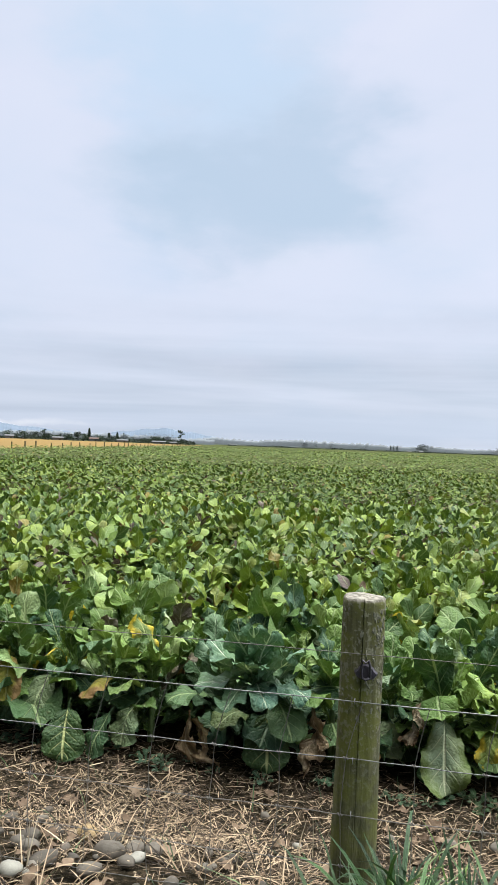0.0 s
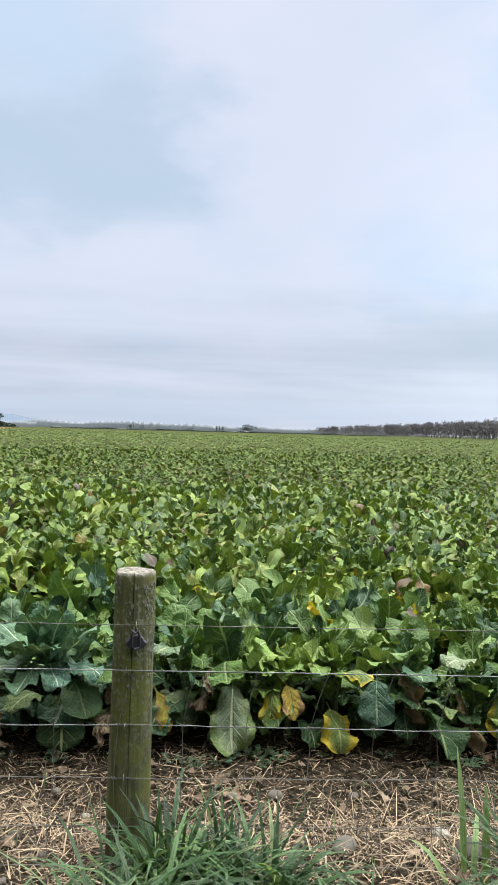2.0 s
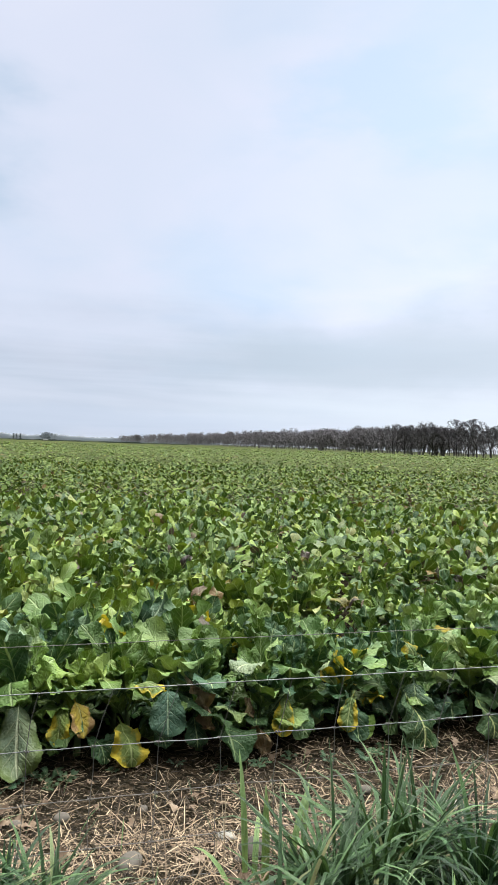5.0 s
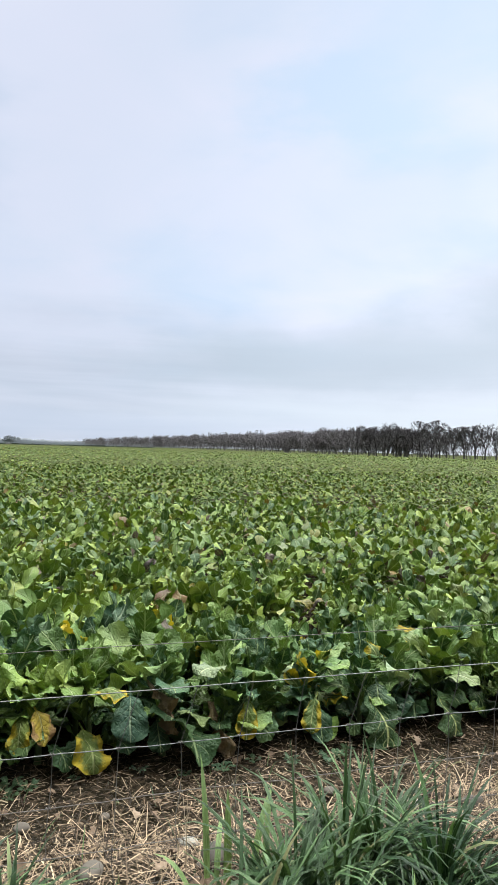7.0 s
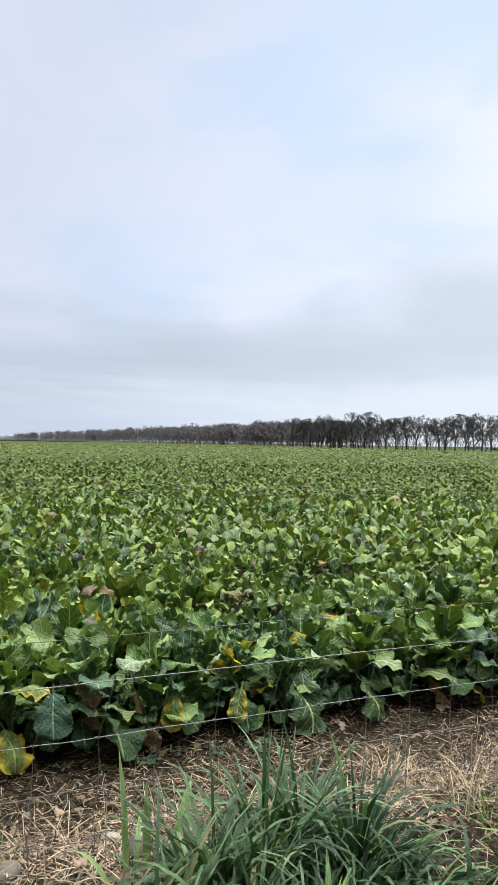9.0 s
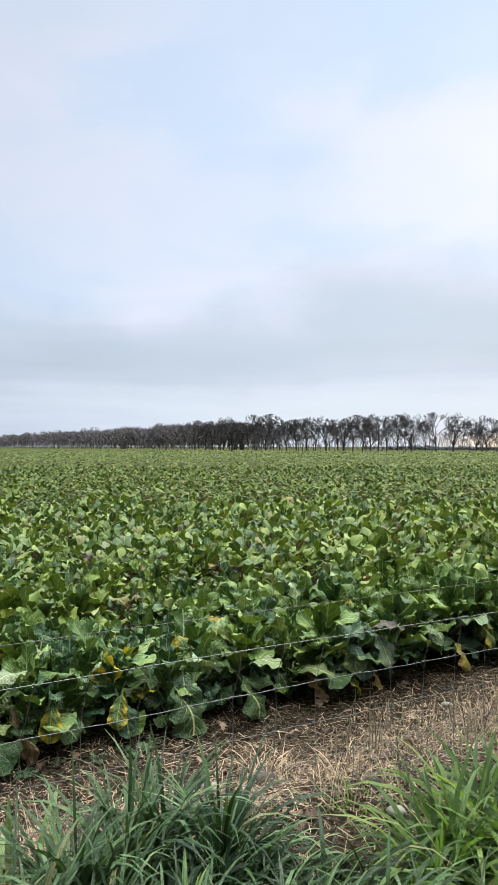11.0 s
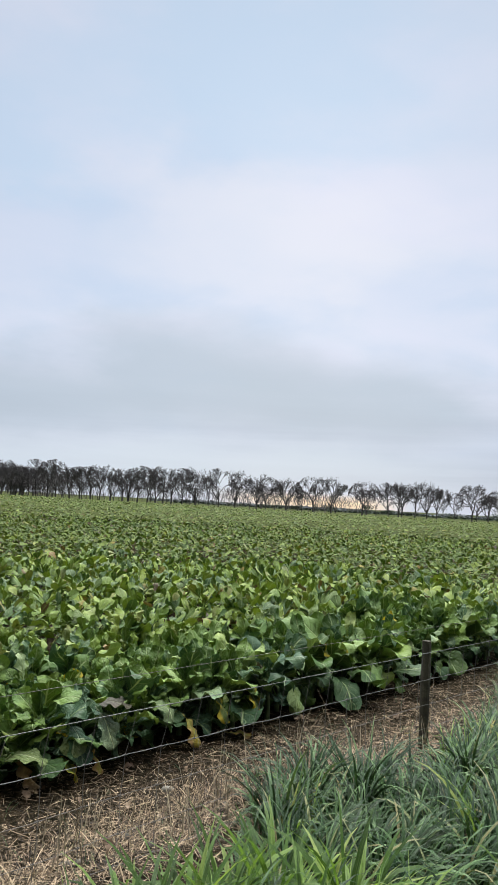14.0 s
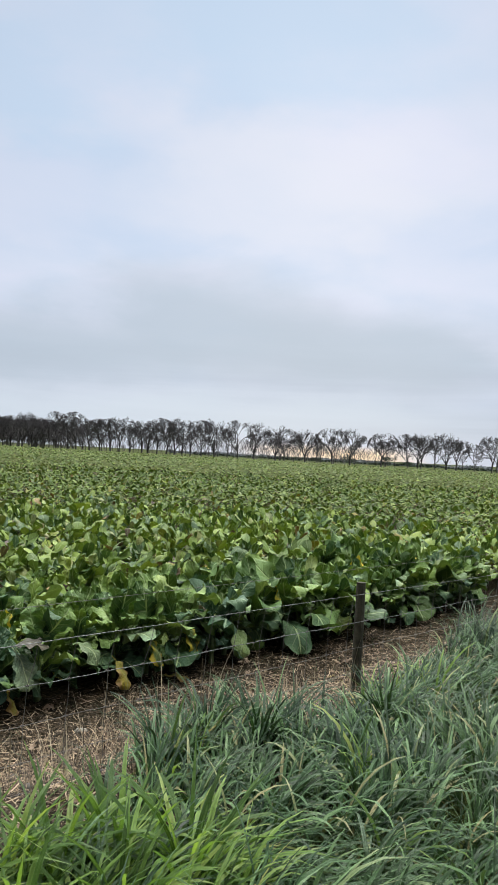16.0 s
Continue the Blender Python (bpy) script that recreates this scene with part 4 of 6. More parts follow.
def branch_tree(seed, height, spread, fork, limbs, trunk_r, levels=5):
    """A leafless tree: limbs rise from a fork, split again and again and fan out to a rounded crown. Arrays for the wood and for the twigs."""
    r = np.random.default_rng(seed)
    th = height * fork
    lean = r.normal(0, 0.05, 2)
    trunk_path = np.array([[lean[0] * q * th + r.normal(0, 0.05), lean[1] * q * th + r.normal(0, 0.05), -0.3 + (th + 0.3) * q] for q in np.linspace(0, 1, 4)])
    wood, twigs = [tube(trunk_path, trunk_r * np.array([1.3, 1.0, 0.9, 0.82]), 6)], []
    centre = np.array([lean[0] * height, lean[1] * height, height * 0.58])
    radii = np.array([0.46 * spread, 0.46 * spread, 0.42]) * height

    def grow(start, d, length, rad, level):
        d = d / np.linalg.norm(d)
        n = 4 if level < 2 else 2 if level < 4 else 1
        p, q = [start], d
        for i in range(n):
            q = q + r.normal(0, 0.13, 3) + np.array([0, 0, 0.03])
            q = q / np.linalg.norm(q)
            step = p[-1] + q * length / n
            out = (step - centre) / radii
            far = np.linalg.norm(out)
            if far > 1.0 and step[2] > centre[2] - 0.3 * radii[2]:
                step = centre + out / far * radii * r.uniform(0.9, 1.0)
            p.append(step)
        p = np.array(p)
        if level < 3:
            wood.append(tube(p, np.linspace(rad, rad * 0.6, n + 1), (5, 4, 3)[level]))
        else:
            twigs.append(ribbon(p, (0.060, 0.044, 0.034)[level - 3], r))
        if level + 1 >= levels:
            return
        kids = 3 + (1 if r.random() < (0.2 if level < 3 else 0.6) else 0)
        for k in range(kids):
            at = p[-1] if k < 2 else p[1 + int(r.integers(0, n))]
            spin = r.normal(0, 1, 3)
            spin = spin - q * np.dot(spin, q)
            spin = spin / (np.linalg.norm(spin) + 1e-6)
            away = (at - centre) / radii
            nd = q + spin * r.uniform(0.4, 0.85) + 0.25 * away + np.array([0, 0, 0.12])
            grow(at, nd, length * r.uniform(0.55, 0.78), rad * 0.58, level + 1)

    for i in range(limbs):
        a = i * 6.28 / limbs + r.uniform(-0.4, 0.4)
        el = r.uniform(0.85, 1.2) if i else 1.4
        grow(trunk_path[-1] if r.random() < 0.65 else trunk_path[-2], np.array([math.cos(a) * math.cos(el), math.sin(a) * math.cos(el), math.sin(el)]), height * r.uniform(0.27, 0.34), trunk_r * 0.6, 0)
    return join(wood), join(twigs)


def tree_meshes(count, seed, mat, **kw):
    out = []
    for i in range(count):
        r = np.random.default_rng(seed + i)
        args = {k: (v * r.uniform(0.88, 1.12) if isinstance(v, float) else v) for k, v in kw.items()}
        parts = branch_tree(seed + i, **args)
        out.append([mesh_of(n, p[0], p[1], mat) for n, p in zip(("trunk", "crown"), parts)])
    return out


def place_tree(meshes, x, y, rot, sc, label, group, name="bare_tree"):
    base = empty(name, Matrix.Translation((x, y, float(ground_z(x, y)))) @ Matrix.Rotation(rot, 4, "Z") @ Matrix.Scale(sc, 4))
    tagged(base, label, "tree", group)
    child("trunk", meshes[0], base)
    tagged(child("crown", meshes[1], base), kind="stuff")


ROW_AZ = (50.4, 51.3, 52.4, 53.8, 55.7, 56.1, 57.0, 58.1, 58.7, 59.1, 60.0, 60.9, 61.5, 61.9, 62.6, 63.7, 64.3, 65.0, 65.8, 66.9, 67.6, 68.2, 69.3, 70.2,
          32.6, 33.3, 34.2, 35.0, 35.7, 36.4, 37.2, 38.0, 38.5, 39.1, 39.9, 40.5, 41.1, 41.7, 42.5, 43.5, 44.5, 45.3, 46.5, 48.1, 48.8, 49.5)


def build_tree_row():
    """Winter trees along the field's far side; ROW_AZ: their bearings from the road, degrees."""
    kinds = tree_meshes(8, 40, M_BARK, height=14.0, spread=1.0, fork=0.26, limbs=5, trunk_r=0.31, levels=6)
    slim = tree_meshes(3, 80, M_BARK, height=11.0, spread=0.7, fork=0.3, limbs=3, trunk_r=0.17, levels=6)
    r = np.random.default_rng(2)
    bearings = list(ROW_AZ) + [31.8 - 0.55 * i + 0.2 * math.sin(i * 3.1) for i in range(9)]
    for i, b in enumerate(bearings):
        # where the bearing meets the row's line, from (164, 270) to (350, 34)
        k = math.tan(radians(b))
        y = (164 + 270 * 0.788 - 1.4 - 3.03 * k) / (k + 0.788)
        x = 1.4 + k * (y + 3.03)
        q = (x - 164) / 186
        far = r.normal(0, 1.2)
        small = r.random() < 0.2
        place_tree((slim if small else kinds)[int(r.integers(0, 3 if small else 8))], x + far, y + far, r.uniform(0, 6.28), r.uniform(0.86, 1.06) * (1.04 - 0.12 * max(0.0, q)), "slender bare tree between larger trees" if small else "bare winter tree with a wide spreading crown", "tree row")
    # a second, looser line behind its northern half
    for i in range(26):
        q = r.random() ** 1.3 * 0.55
        x, y = 170 + 186 * q, 276 - 236 * q + r.uniform(2, 10)
        place_tree(slim[int(r.integers(0, 3))], x, y, r.uniform(0, 6.28), r.uniform(0.75, 1.1), "slender bare tree between larger trees", "tree row")


def build_wood():
    kinds = tree_meshes(5, 60, M_BARK_HAZE, height=13.2, spread=0.9, fork=0.36, limbs=4, trunk_r=0.22, levels=5)
    r = np.random.default_rng(4)

    def edge(n, g, near=1.0):
        """Places along the wood's edge, even over the width of view."""
        a = np.radians(6.0 + 23.0 * g.random(n) ** near)
        y = 151.0 / np.tan(a)
        return 151.0 + 3.0 * np.sin(y * 0.05) + np.where(y < 300, 12 * (300 - y) / 26, 0), y

    xs, ys = edge(64, r)
    for x, y in zip(xs, ys):
        place_tree(kinds[int(r.integers(0, 5))], x + (r.random() ** 1.5) * 24, y + r.normal(0, 3), r.uniform(0, 6.28), r.uniform(0.76, 0.97), "bare grey-brown tree at the edge of a wood", "wood")
    # poles inside the wood
    n = 9000
    x, y = edge(n, rng)
    x = x + 3 + 30 * rng.random(n)
    sapling_stuff("wood_undergrowth", x, y, rng.uniform(0, 1, n) ** 0.85 * 0.8, 10.5 + 0 * x, 2.6, 0.17, "dim poles inside the wood")
    # massed twigs of the crowns behind the edge, each crown a low dome
    cx, cy = edge(300, rng)
    cx = cx + 4 + 20 * rng.random(300)
    ch, cw = rng.uniform(11.2, 13.2, 300), rng.uniform(3.5, 5.5, 300)
    n = 56000
    k = rng.integers(0, 300, n)
    d = rng.normal(size=(n, 3))
    d /= np.linalg.norm(d, axis=1)[:, None]
    d *= (rng.random(n) ** 0.45)[:, None]
    pos = np.stack([cx[k] + d[:, 0] * cw[k], cy[k] + d[:, 1] * cw[k], ground_z(cx[k], cy[k]) + ch[k] * (0.60 + 0.40 * d[:, 2])], -1)
    u = d + rng.normal(0, 0.55, (n, 3)) + np.array([0, 0, 0.25])
    u /= np.linalg.norm(u, axis=1)[:, None]
    w = np.cross(u, rng.normal(size=(n, 3)))
    w *= (rng.uniform(0.08, 0.26, n) / np.linalg.norm(w, axis=1))[:, None]
    u *= rng.uniform(0.4, 1.2, n)[:, None]
    V = np.stack([pos - u - w, pos - u + w, pos + u + w * 0.4, pos + u - w * 0.4], 1).reshape(-1, 3)
    ob = new("wood_crowns", mesh_of("wood_crowns", V, np.arange(n * 4).reshape(-1, 4), M_BARK_HAZE, smooth=False))
    tagged(ob, "massed grey-brown winter twigs of the wood", "undergrowth", kind="stuff")
    # thinner poles behind the first stretch of the row
    n = 3600
    q = 0.04 + rng.random(n) ** 1.2 * 0.42
    x, y = 168 + 186 * q + rng.normal(0, 2, n), 274 - 236 * q + 14 * rng.random(n)
    sapling_stuff("row_brush", x, y, rng.random(n) ** 0.7, 11.0 - 7 * q, 2.4, 0.10, "thin dark poles behind the tree row")


def sapling_stuff(name, x, y, q, top, length, width, label):
    """Many thin upright poles and twigs."""
    n = len(x)
    a = rng.uniform(0, 6.28, n)
    w = width * rng.uniform(0.4, 1.3, n)
    ln = length * rng.uniform(0.4, 1.2, n)
    z = ground_z(x, y) + q * np.maximum(0.5, top - ln)
    lean = rng.normal(0, 0.75, (n, 2)) * (q ** 1.5 + 0.12)[:, None] * ln[:, None]
    s_ = np.stack([np.cos(a) * w, np.sin(a) * w, 0 * w], -1)
    lo = np.stack([x, y, z], -1)
    hi = lo + np.stack([lean[:, 0], lean[:, 1], ln], -1)
    V = np.stack([lo - s_, lo + s_, hi + s_ * 0.4, hi - s_ * 0.4], 1).reshape(-1, 3)
    ob = new(name, mesh_of(name, V, np.arange(n * 4).reshape(-1, 4), M_BARK_HAZE, smooth=False))
    tagged(ob, label, "undergrowth", kind="stuff")


def blob_stuff(name, pos, size, mat, label, cat, squash=0.8):
    n = len(pos)
    a = rng.normal(size=(n, 3))
    a /= np.linalg.norm(a, axis=1)[:, None]
    b = np.cross(a, rng.normal(size=(n, 3)))
    b /= np.linalg.norm(b, axis=1)[:, None]
    c = np.cross(a, b)
    s = (size * rng.uniform(0.5, 1.2, n))[:, None]
    corners = np.stack([pos + (a * 0.6) * s, pos + (b * 0.6) * s + c * s * 0.12, pos - (a * 0.55) * s, pos - (b * 0.6) * s + c * s * 0.12], 1)
    f = np.arange(n * 4).reshape(-1, 4)
    ob = new(name, mesh_of(name, corners.reshape(-1, 3), f, mat, smooth=False))
    return tagged(ob, label, cat, kind="stuff")


def clump_mesh(name, seed, n, shape, leaf, mat):
    """A crown of many small leaf clumps inside an uneven outline. shape: list of (x, y, z, rx, ry, rz)."""
    r = np.random.default_rng(seed)
    P = []
    for x, y, z, a, b, c in shape:
        k = int(n * a * c / sum(q[3] * q[5] for q in shape))
        d = r.normal(size=(k, 3))
        d /= np.linalg.norm(d, axis=1)[:, None]
        d *= (r.random(k) ** 0.4)[:, None] * r.uniform(0.82, 1.12, (k, 1))
        P.append(np.array([x, y, z]) + d * np.array([a, b, c]))
    P = np.concatenate(P)
    n = len(P)
    u = r.normal(size=(n, 3))
    u /= np.linalg.norm(u, axis=1)[:, None]
    w = np.cross(u, r.normal(size=(n, 3)))
    w /= np.linalg.norm(w, axis=1)[:, None]
    s = (leaf * r.uniform(0.5, 1.2, n))[:, None]
    corners = np.stack([P + u * s, P + w * s * 0.7, P - u * s, P - w * s * 0.7], 1)
    return mesh_of(name, corners.reshape(-1, 3), np.arange(n * 4).reshape(-1, 4), mat, smooth=False)


def polar(azimuth, dist):
    a = radians(azimuth)
    return 0.3 + dist * math.sin(a), -2.66 + dist * math.cos(a)


def far_tree(azimuth, dist, h, w, kind, mat=None, label="dark evergreen tree far across the fields", name="tree"):
    x, y = polar(azimuth, dist)
    base = empty(name, Matrix.Translation((x, y, float(ground_z(x, y)))))
    tagged(base, label, "tree", "far trees")
    tp = [(0, 0, -0.3), (0.02 * h, 0, h * 0.3), (0, 0.01 * h, h * 0.75)]
    v, f, u = tube(tp, [0.035 * h, 0.025 * h, 0.01 * h], 6)
    child("trunk", mesh_of("trunk", v, f, M_BARK), base)
    r = np.random.default_rng(int(abs(azimuth) * 100) + int(dist))
    if kind == "round":
        shape = [(r.uniform(-.25, .25) * w, r.uniform(-.2, .2) * w, h * r.uniform(0.35, 0.72), w * r.uniform(.25, .4), w * .35, h * r.uniform(.18, .3)) for _ in range(7)]
    elif kind == "poplar":
        shape = [(0, 0, h * q, w * 0.5 * (1.15 - abs(q - 0.5)), w * 0.5, h * 0.16) for q in (0.15, 0.3, 0.45, 0.6, 0.75, 0.9)]
    elif kind == "tuft":
        shape = [(r.uniform(-.2, .2) * w, 0, h * q, w * (0.22 + 0.1 * r.random()), w * 0.3, h * 0.07) for q in (0.35, 0.5, 0.62, 0.75, 0.86, 0.95)] + [(0, 0, h * 0.16, w * 0.55, w * 0.5, h * 0.16)]
    else:
        shape = [(w * q, 0, h * (0.45 + 0.06 * r.normal()), w * 0.12, w * 0.1, h * 0.5 * (1 - abs(q) ** 3)) for q in np.linspace(-0.5, 0.5, 9)]
    child("crown", clump_mesh("crown", int(dist) + int(azimuth * 10) + 400, 1500 if h > 9.9 and kind == "round" else 420 if kind == "tuft" else 700, shape, max(0.35, h * 0.05), mat or M_EVERGREEN), base)


def shed(azimuth, dist, w, h, d, roof, label):
    x, y = polar(azimuth, dist)
    base = empty("shed", Matrix.Translation((x, y, float(ground_z(x, y)))) @ Matrix.Rotation(-radians(azimuth), 4, "Z"))
    tagged(base, label, "shed", "farm buildings")
    bm = bmesh.new()
    bmesh.ops.create_cube(bm, size=1.0)
    for v in bm.verts:
        v.co = Vector((v.co.x * w, v.co.y * d, (v.co.z + 0.5) * h * 0.68))
    me = bpy.data.meshes.new("wall")
    bm.to_mesh(me)
    bm.free()
    me.materials.append(M_SHED_WALL)
    child("wall", me, base)
    e = 0.3
    z0, z1 = h * 0.66, h
    P = [(-w / 2 - e, -d / 2 - e, z0), (w / 2 + e, -d / 2 - e, z0), (w / 2 + e, 0, z1), (-w / 2 - e, 0, z1), (w / 2 + e, d / 2 + e, z0), (-w / 2 - e, d / 2 + e, z0)]
    up = [(x_, y_, z_ + 0.25) for x_, y_, z_ in P]
    F = [(0, 1, 2, 3), (3, 2, 4, 5), (6, 9, 8, 7), (9, 11, 10, 8), (0, 6, 7, 1), (5, 4, 10, 11), (0, 3, 9, 6), (3, 5, 11, 9), (1, 7, 8, 2), (2, 8, 10, 4)]
    child("roof", mesh_of("roof", P + up, F, roof, smooth=False), base)
    # door opening in the front wall
    dm = bmesh.new()
    bmesh.ops.create_cube(dm, size=1.0)
    for v in dm.verts:
        v.co = Vector((w * 0.18 + v.co.x * w * 0.16, -d / 2 - 0.03 + v.co.y * 0.1, (v.co.z + 0.5) * h * 0.5))
    m2 = bpy.data.meshes.new("door")
    dm.to_mesh(m2)
    dm.free()
    m2.materials.append(M_DARK_POST)
    child("door", m2, base)


def ridge(name, az0, az1, dist, heights, mat, label, seed):
    """A far ridge as a solid with depth; heights at even steps."""
    n = 260
    q = np.linspace(0, 1, n)
    hs = np.interp(q, np.linspace(0, 1, len(heights)), heights)
    r = np.random.default_rng(seed)
    hs = hs * (1 + 0.05 * np.sin(q * 40 + seed) + (0.10 if dist < 2000 else 0.012) * r.normal(size=n))
    P = []
    for back, frac in (((0, 0.0), (0.06, 0.6), (0.12, 1.0), (0.24, 0.0)) if dist > 2000 else ((0, 0.0), (0.001, 0.7), (0.003, 1.0), (0.03, 0.0))):
        for i in range(n):
            x, y = polar(az0 + (az1 - az0) * q[i], dist * (1 + back))
            P.append((x, y, -4 + (hs[i] + 4) * frac))
    i, j = np.meshgrid(np.arange(3), np.arange(n - 1), indexing="ij")
    F = np.stack([i * n + j, i * n + j + 1, (i + 1) * n + j + 1, (i + 1) * n + j], -1).reshape(-1, 4)
    ob = new(name, mesh_of(name, np.array(P), F, mat))
    tagged(ob, label, "hills", kind="structure")


def belt(name, az0, az1, dist, h, n, size, mat, label, cat, seed):
    """A low hedge or hazy belt of trees, many small clumps along an arc."""
    r = np.random.default_rng(seed)
    q = r.random(n)
    a = az0 + (az1 - az0) * q
    top = h * (0.65 + 0.35 * np.sin(q * 23 + seed) * np.sin(q * 51) + 0.1 * r.normal(size=n))
    d = dist * (1 + 0.03 * r.random(n))
    x, y = 0.3 + d * np.sin(np.radians(a)), -2.66 + d * np.cos(np.radians(a))
    z = ground_z(x, y) + top * r.random(n) ** 0.7
    blob_stuff(name, np.stack([x, y, z], -1), size, mat, label, cat)


def build_far():
    # hills and hazy belts of trees; the haze is put into their colours
    ridge("hill_west", -36, -21, 4300, [96, 86, 80, 60, 36, 12], M_HILL_HAZE, "blue hills far beyond the fields", 3)
    ridge("hill_north", -24, -12, 4500, [16, 60, 92, 62, 16], M_HILL_HAZE, "low blue hill on the horizon", 5)
    belt("hedge", -13, 12, 640, 1.5, 5200, 0.9, M_HEDGE, "low dark clipped hedge along the field's end", "hedge", 4)
    belt("hedge", 42, 80, 620, 2.4, 2600, 1.6, M_HEDGE, "dark hedge beyond the tree row", "hedge", 6)
    belt("far_trees", 40, 84, 900, 4.0, 2600, 3.0, M_FAR_WOOD_HAZE, "hazy low belt of trees behind the row", "trees", 9)
    ridge("far_wood", -16, 14, 1650, [10, 15, 11, 14, 16, 12, 13, 9, 12, 8, 10, 7, 9, 6], M_FAR_WOOD_HAZE, "hazy grey belt of woodland on the horizon", 11)
    ridge("far_wood", -40, -14, 980, [9, 8, 10, 8, 9, 10, 8, 9, 7, 6], M_FAR_WOOD_HAZE, "hazy grey belt of woodland on the horizon", 13)
    belt("hedge", -32, -15.5, 640, 3.6, 3600, 1.3, M_HEDGE, "ragged dark shelter belt behind the tan field", "hedge", 21)
    # trees and farmsteads to the west
    for a, d, h, w, kind in ((-29.2, 620, 8, 10, "round"), (-28.1, 640, 7.5, 11, "round"), (-26.6, 600, 8.2, 5, "tuft"), (-24.9, 640, 7, 11, "round"), (-23.7, 650, 7.5, 12, "round"),
                             (-23.35, 600, 9.8, 2.2, "poplar"), (-22.6, 620, 6.0, 12, "round"), (-21.9, 700, 8, 2.6, "poplar"), (-21.3, 700, 8.5, 2.6, "poplar"), (-20.8, 720, 8.2, 2.6, "poplar"),
                             (-20.2, 700, 6, 9, "round"), (-18.3, 640, 6.5, 9, "round"), (-17.3, 700, 5, 9, "round"), (-25.9, 600, 4.5, 12, "round"), (-19.2, 600, 4, 14, "round")):
        far_tree(a, d, h, w, kind)
    far_tree(-16.55, 560, 10.6, 6.0, "tuft", label="tall ragged dark tree standing alone")
    far_tree(-18.3, 760, 11.0, 34, "row", M_FAR_WOOD_HAZE, "grey row of tall bare poplars", "poplar_row")
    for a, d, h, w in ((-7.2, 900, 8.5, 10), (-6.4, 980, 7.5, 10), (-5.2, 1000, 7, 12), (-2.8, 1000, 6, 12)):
        far_tree(a, d, h, w, "round", M_FAR_WOOD_HAZE, "hazy round tree on the horizon")
    far_tree(1.62, 820, 10.0, 20, "round", M_FAR_WOOD_HAZE, "broad clump of hazy trees beside a shed")
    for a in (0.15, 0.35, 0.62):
        far_tree(a - 0.9, 1100, 8.0, 2.4, "poplar", M_FAR_WOOD_HAZE, "slim hazy poplar on the horizon")
    rs = np.random.default_rng(61)
    for i in range(22):
        far_tree(-30 + 12.5 * rs.random(), 600 + 120 * rs.random(), 4.5 + 4 * rs.random(), 6 + 6 * rs.random(), "round", M_HEDGE if rs.random() < 0.5 else M_FAR_WOOD_HAZE, "dull rounded tree near the far farm")
    for a, d, w, h, roof, label in ((-29.0, 600, 8, 4, M_SHED_ROOF, "pale farm shed with a metal roof"), (-25.6, 580, 10, 3.6, M_SHED_ROOF, "long low pale farm shed"), (-23.0, 600, 9, 4, M_RED_ROOF, "farmhouse with a dull red roof"),
                                    (-20.9, 560, 10, 3.0, M_SHED_ROOF, "pale farm shed with a metal roof"), (-18.2, 560, 12, 2.8, M_SHED_ROOF, "long pale farm shed"), (-17.0, 590, 10, 2.4, M_SHED_ROOF, "long low pale farm shed"),
                                    (-12.6, 700, 9, 2.6, M_SHED_ROOF, "long pale shed at the field's end"), (-7.9, 660, 9, 2.0, M_SHED_ROOF, "pale shed at the field's end"), (0.6, 630, 4, 1.9, M_SHED_ROOF, "white shed roof beside the hedge"), (1.5, 630, 4, 1.9, M_SHED_ROOF, "white shed roof beside the hedge")):
        shed(a, d, w * 0.8, h * 0.72, 7.0, roof, label)
    # the tan field and its fence to the west
    xs = np.linspace(0, 1, 40)
    ys = np.linspace(60, 520, 60)
    Q, Y = np.meshgrid(xs, ys, indexing="ij")
    right = -48.0 - (Y - 88.0) * 0.2
    X = right - Q * 260
    Z = ground_z(X, Y) + 0.12 + 0.03 * rng.normal(size=X.shape)
    i, j = np.meshgrid(np.arange(39), np.arange(59), indexing="ij")
    F = np.stack([i * 60 + j, (i + 1) * 60 + j, (i + 1) * 60 + j + 1, i * 60 + j + 1], -1).reshape(-1, 4)
    ob = new("stubble_field", mesh_of("stubble_field", np.stack([X, Y, Z], -1).reshape(-1, 3), F, M_STUBBLE))
    tagged(ob, "orange-tan stubble field beyond the crop", "field", kind="structure")
    v, f, u = tube([(0, 0, -0.4), (0, 0, 0.6), (0, 0, 1.15)], [0.09, 0.085, 0.08], 8)
    pm = mesh_of("fence_post", v, f, M_DARK_POST)
    y = 70.0
    r = np.random.default_rng(12)
    while y < 420:
        x = -48.0 - (y - 88.0) * 0.2
        ob = new("fence_post", pm)
        ob.matrix_basis = Matrix.Translation((x, y, float(ground_z(x, y)))) @ Matrix.Scale(float(r.uniform(0.9, 1.15)), 4)
        tagged(ob, "dark timber post of a far field fence", "fence post", "far fence")
        y += r.uniform(4.5, 8.5)
    # dark shrubs seen between the trunks
    for a, d, h, w in ((53.8, 560, 6, 14), (56.6, 560, 7.5, 16), (58.0, 600, 5, 14), (66.0, 560, 6.5, 18), (68.2, 540, 6, 16), (51.0, 600, 3.5, 14)):
        far_tree(a, d, h, w, "round", label="dark rounded shrubs beyond the tree row", name="shrub")


build_far()
build_tree_row()
build_wood()

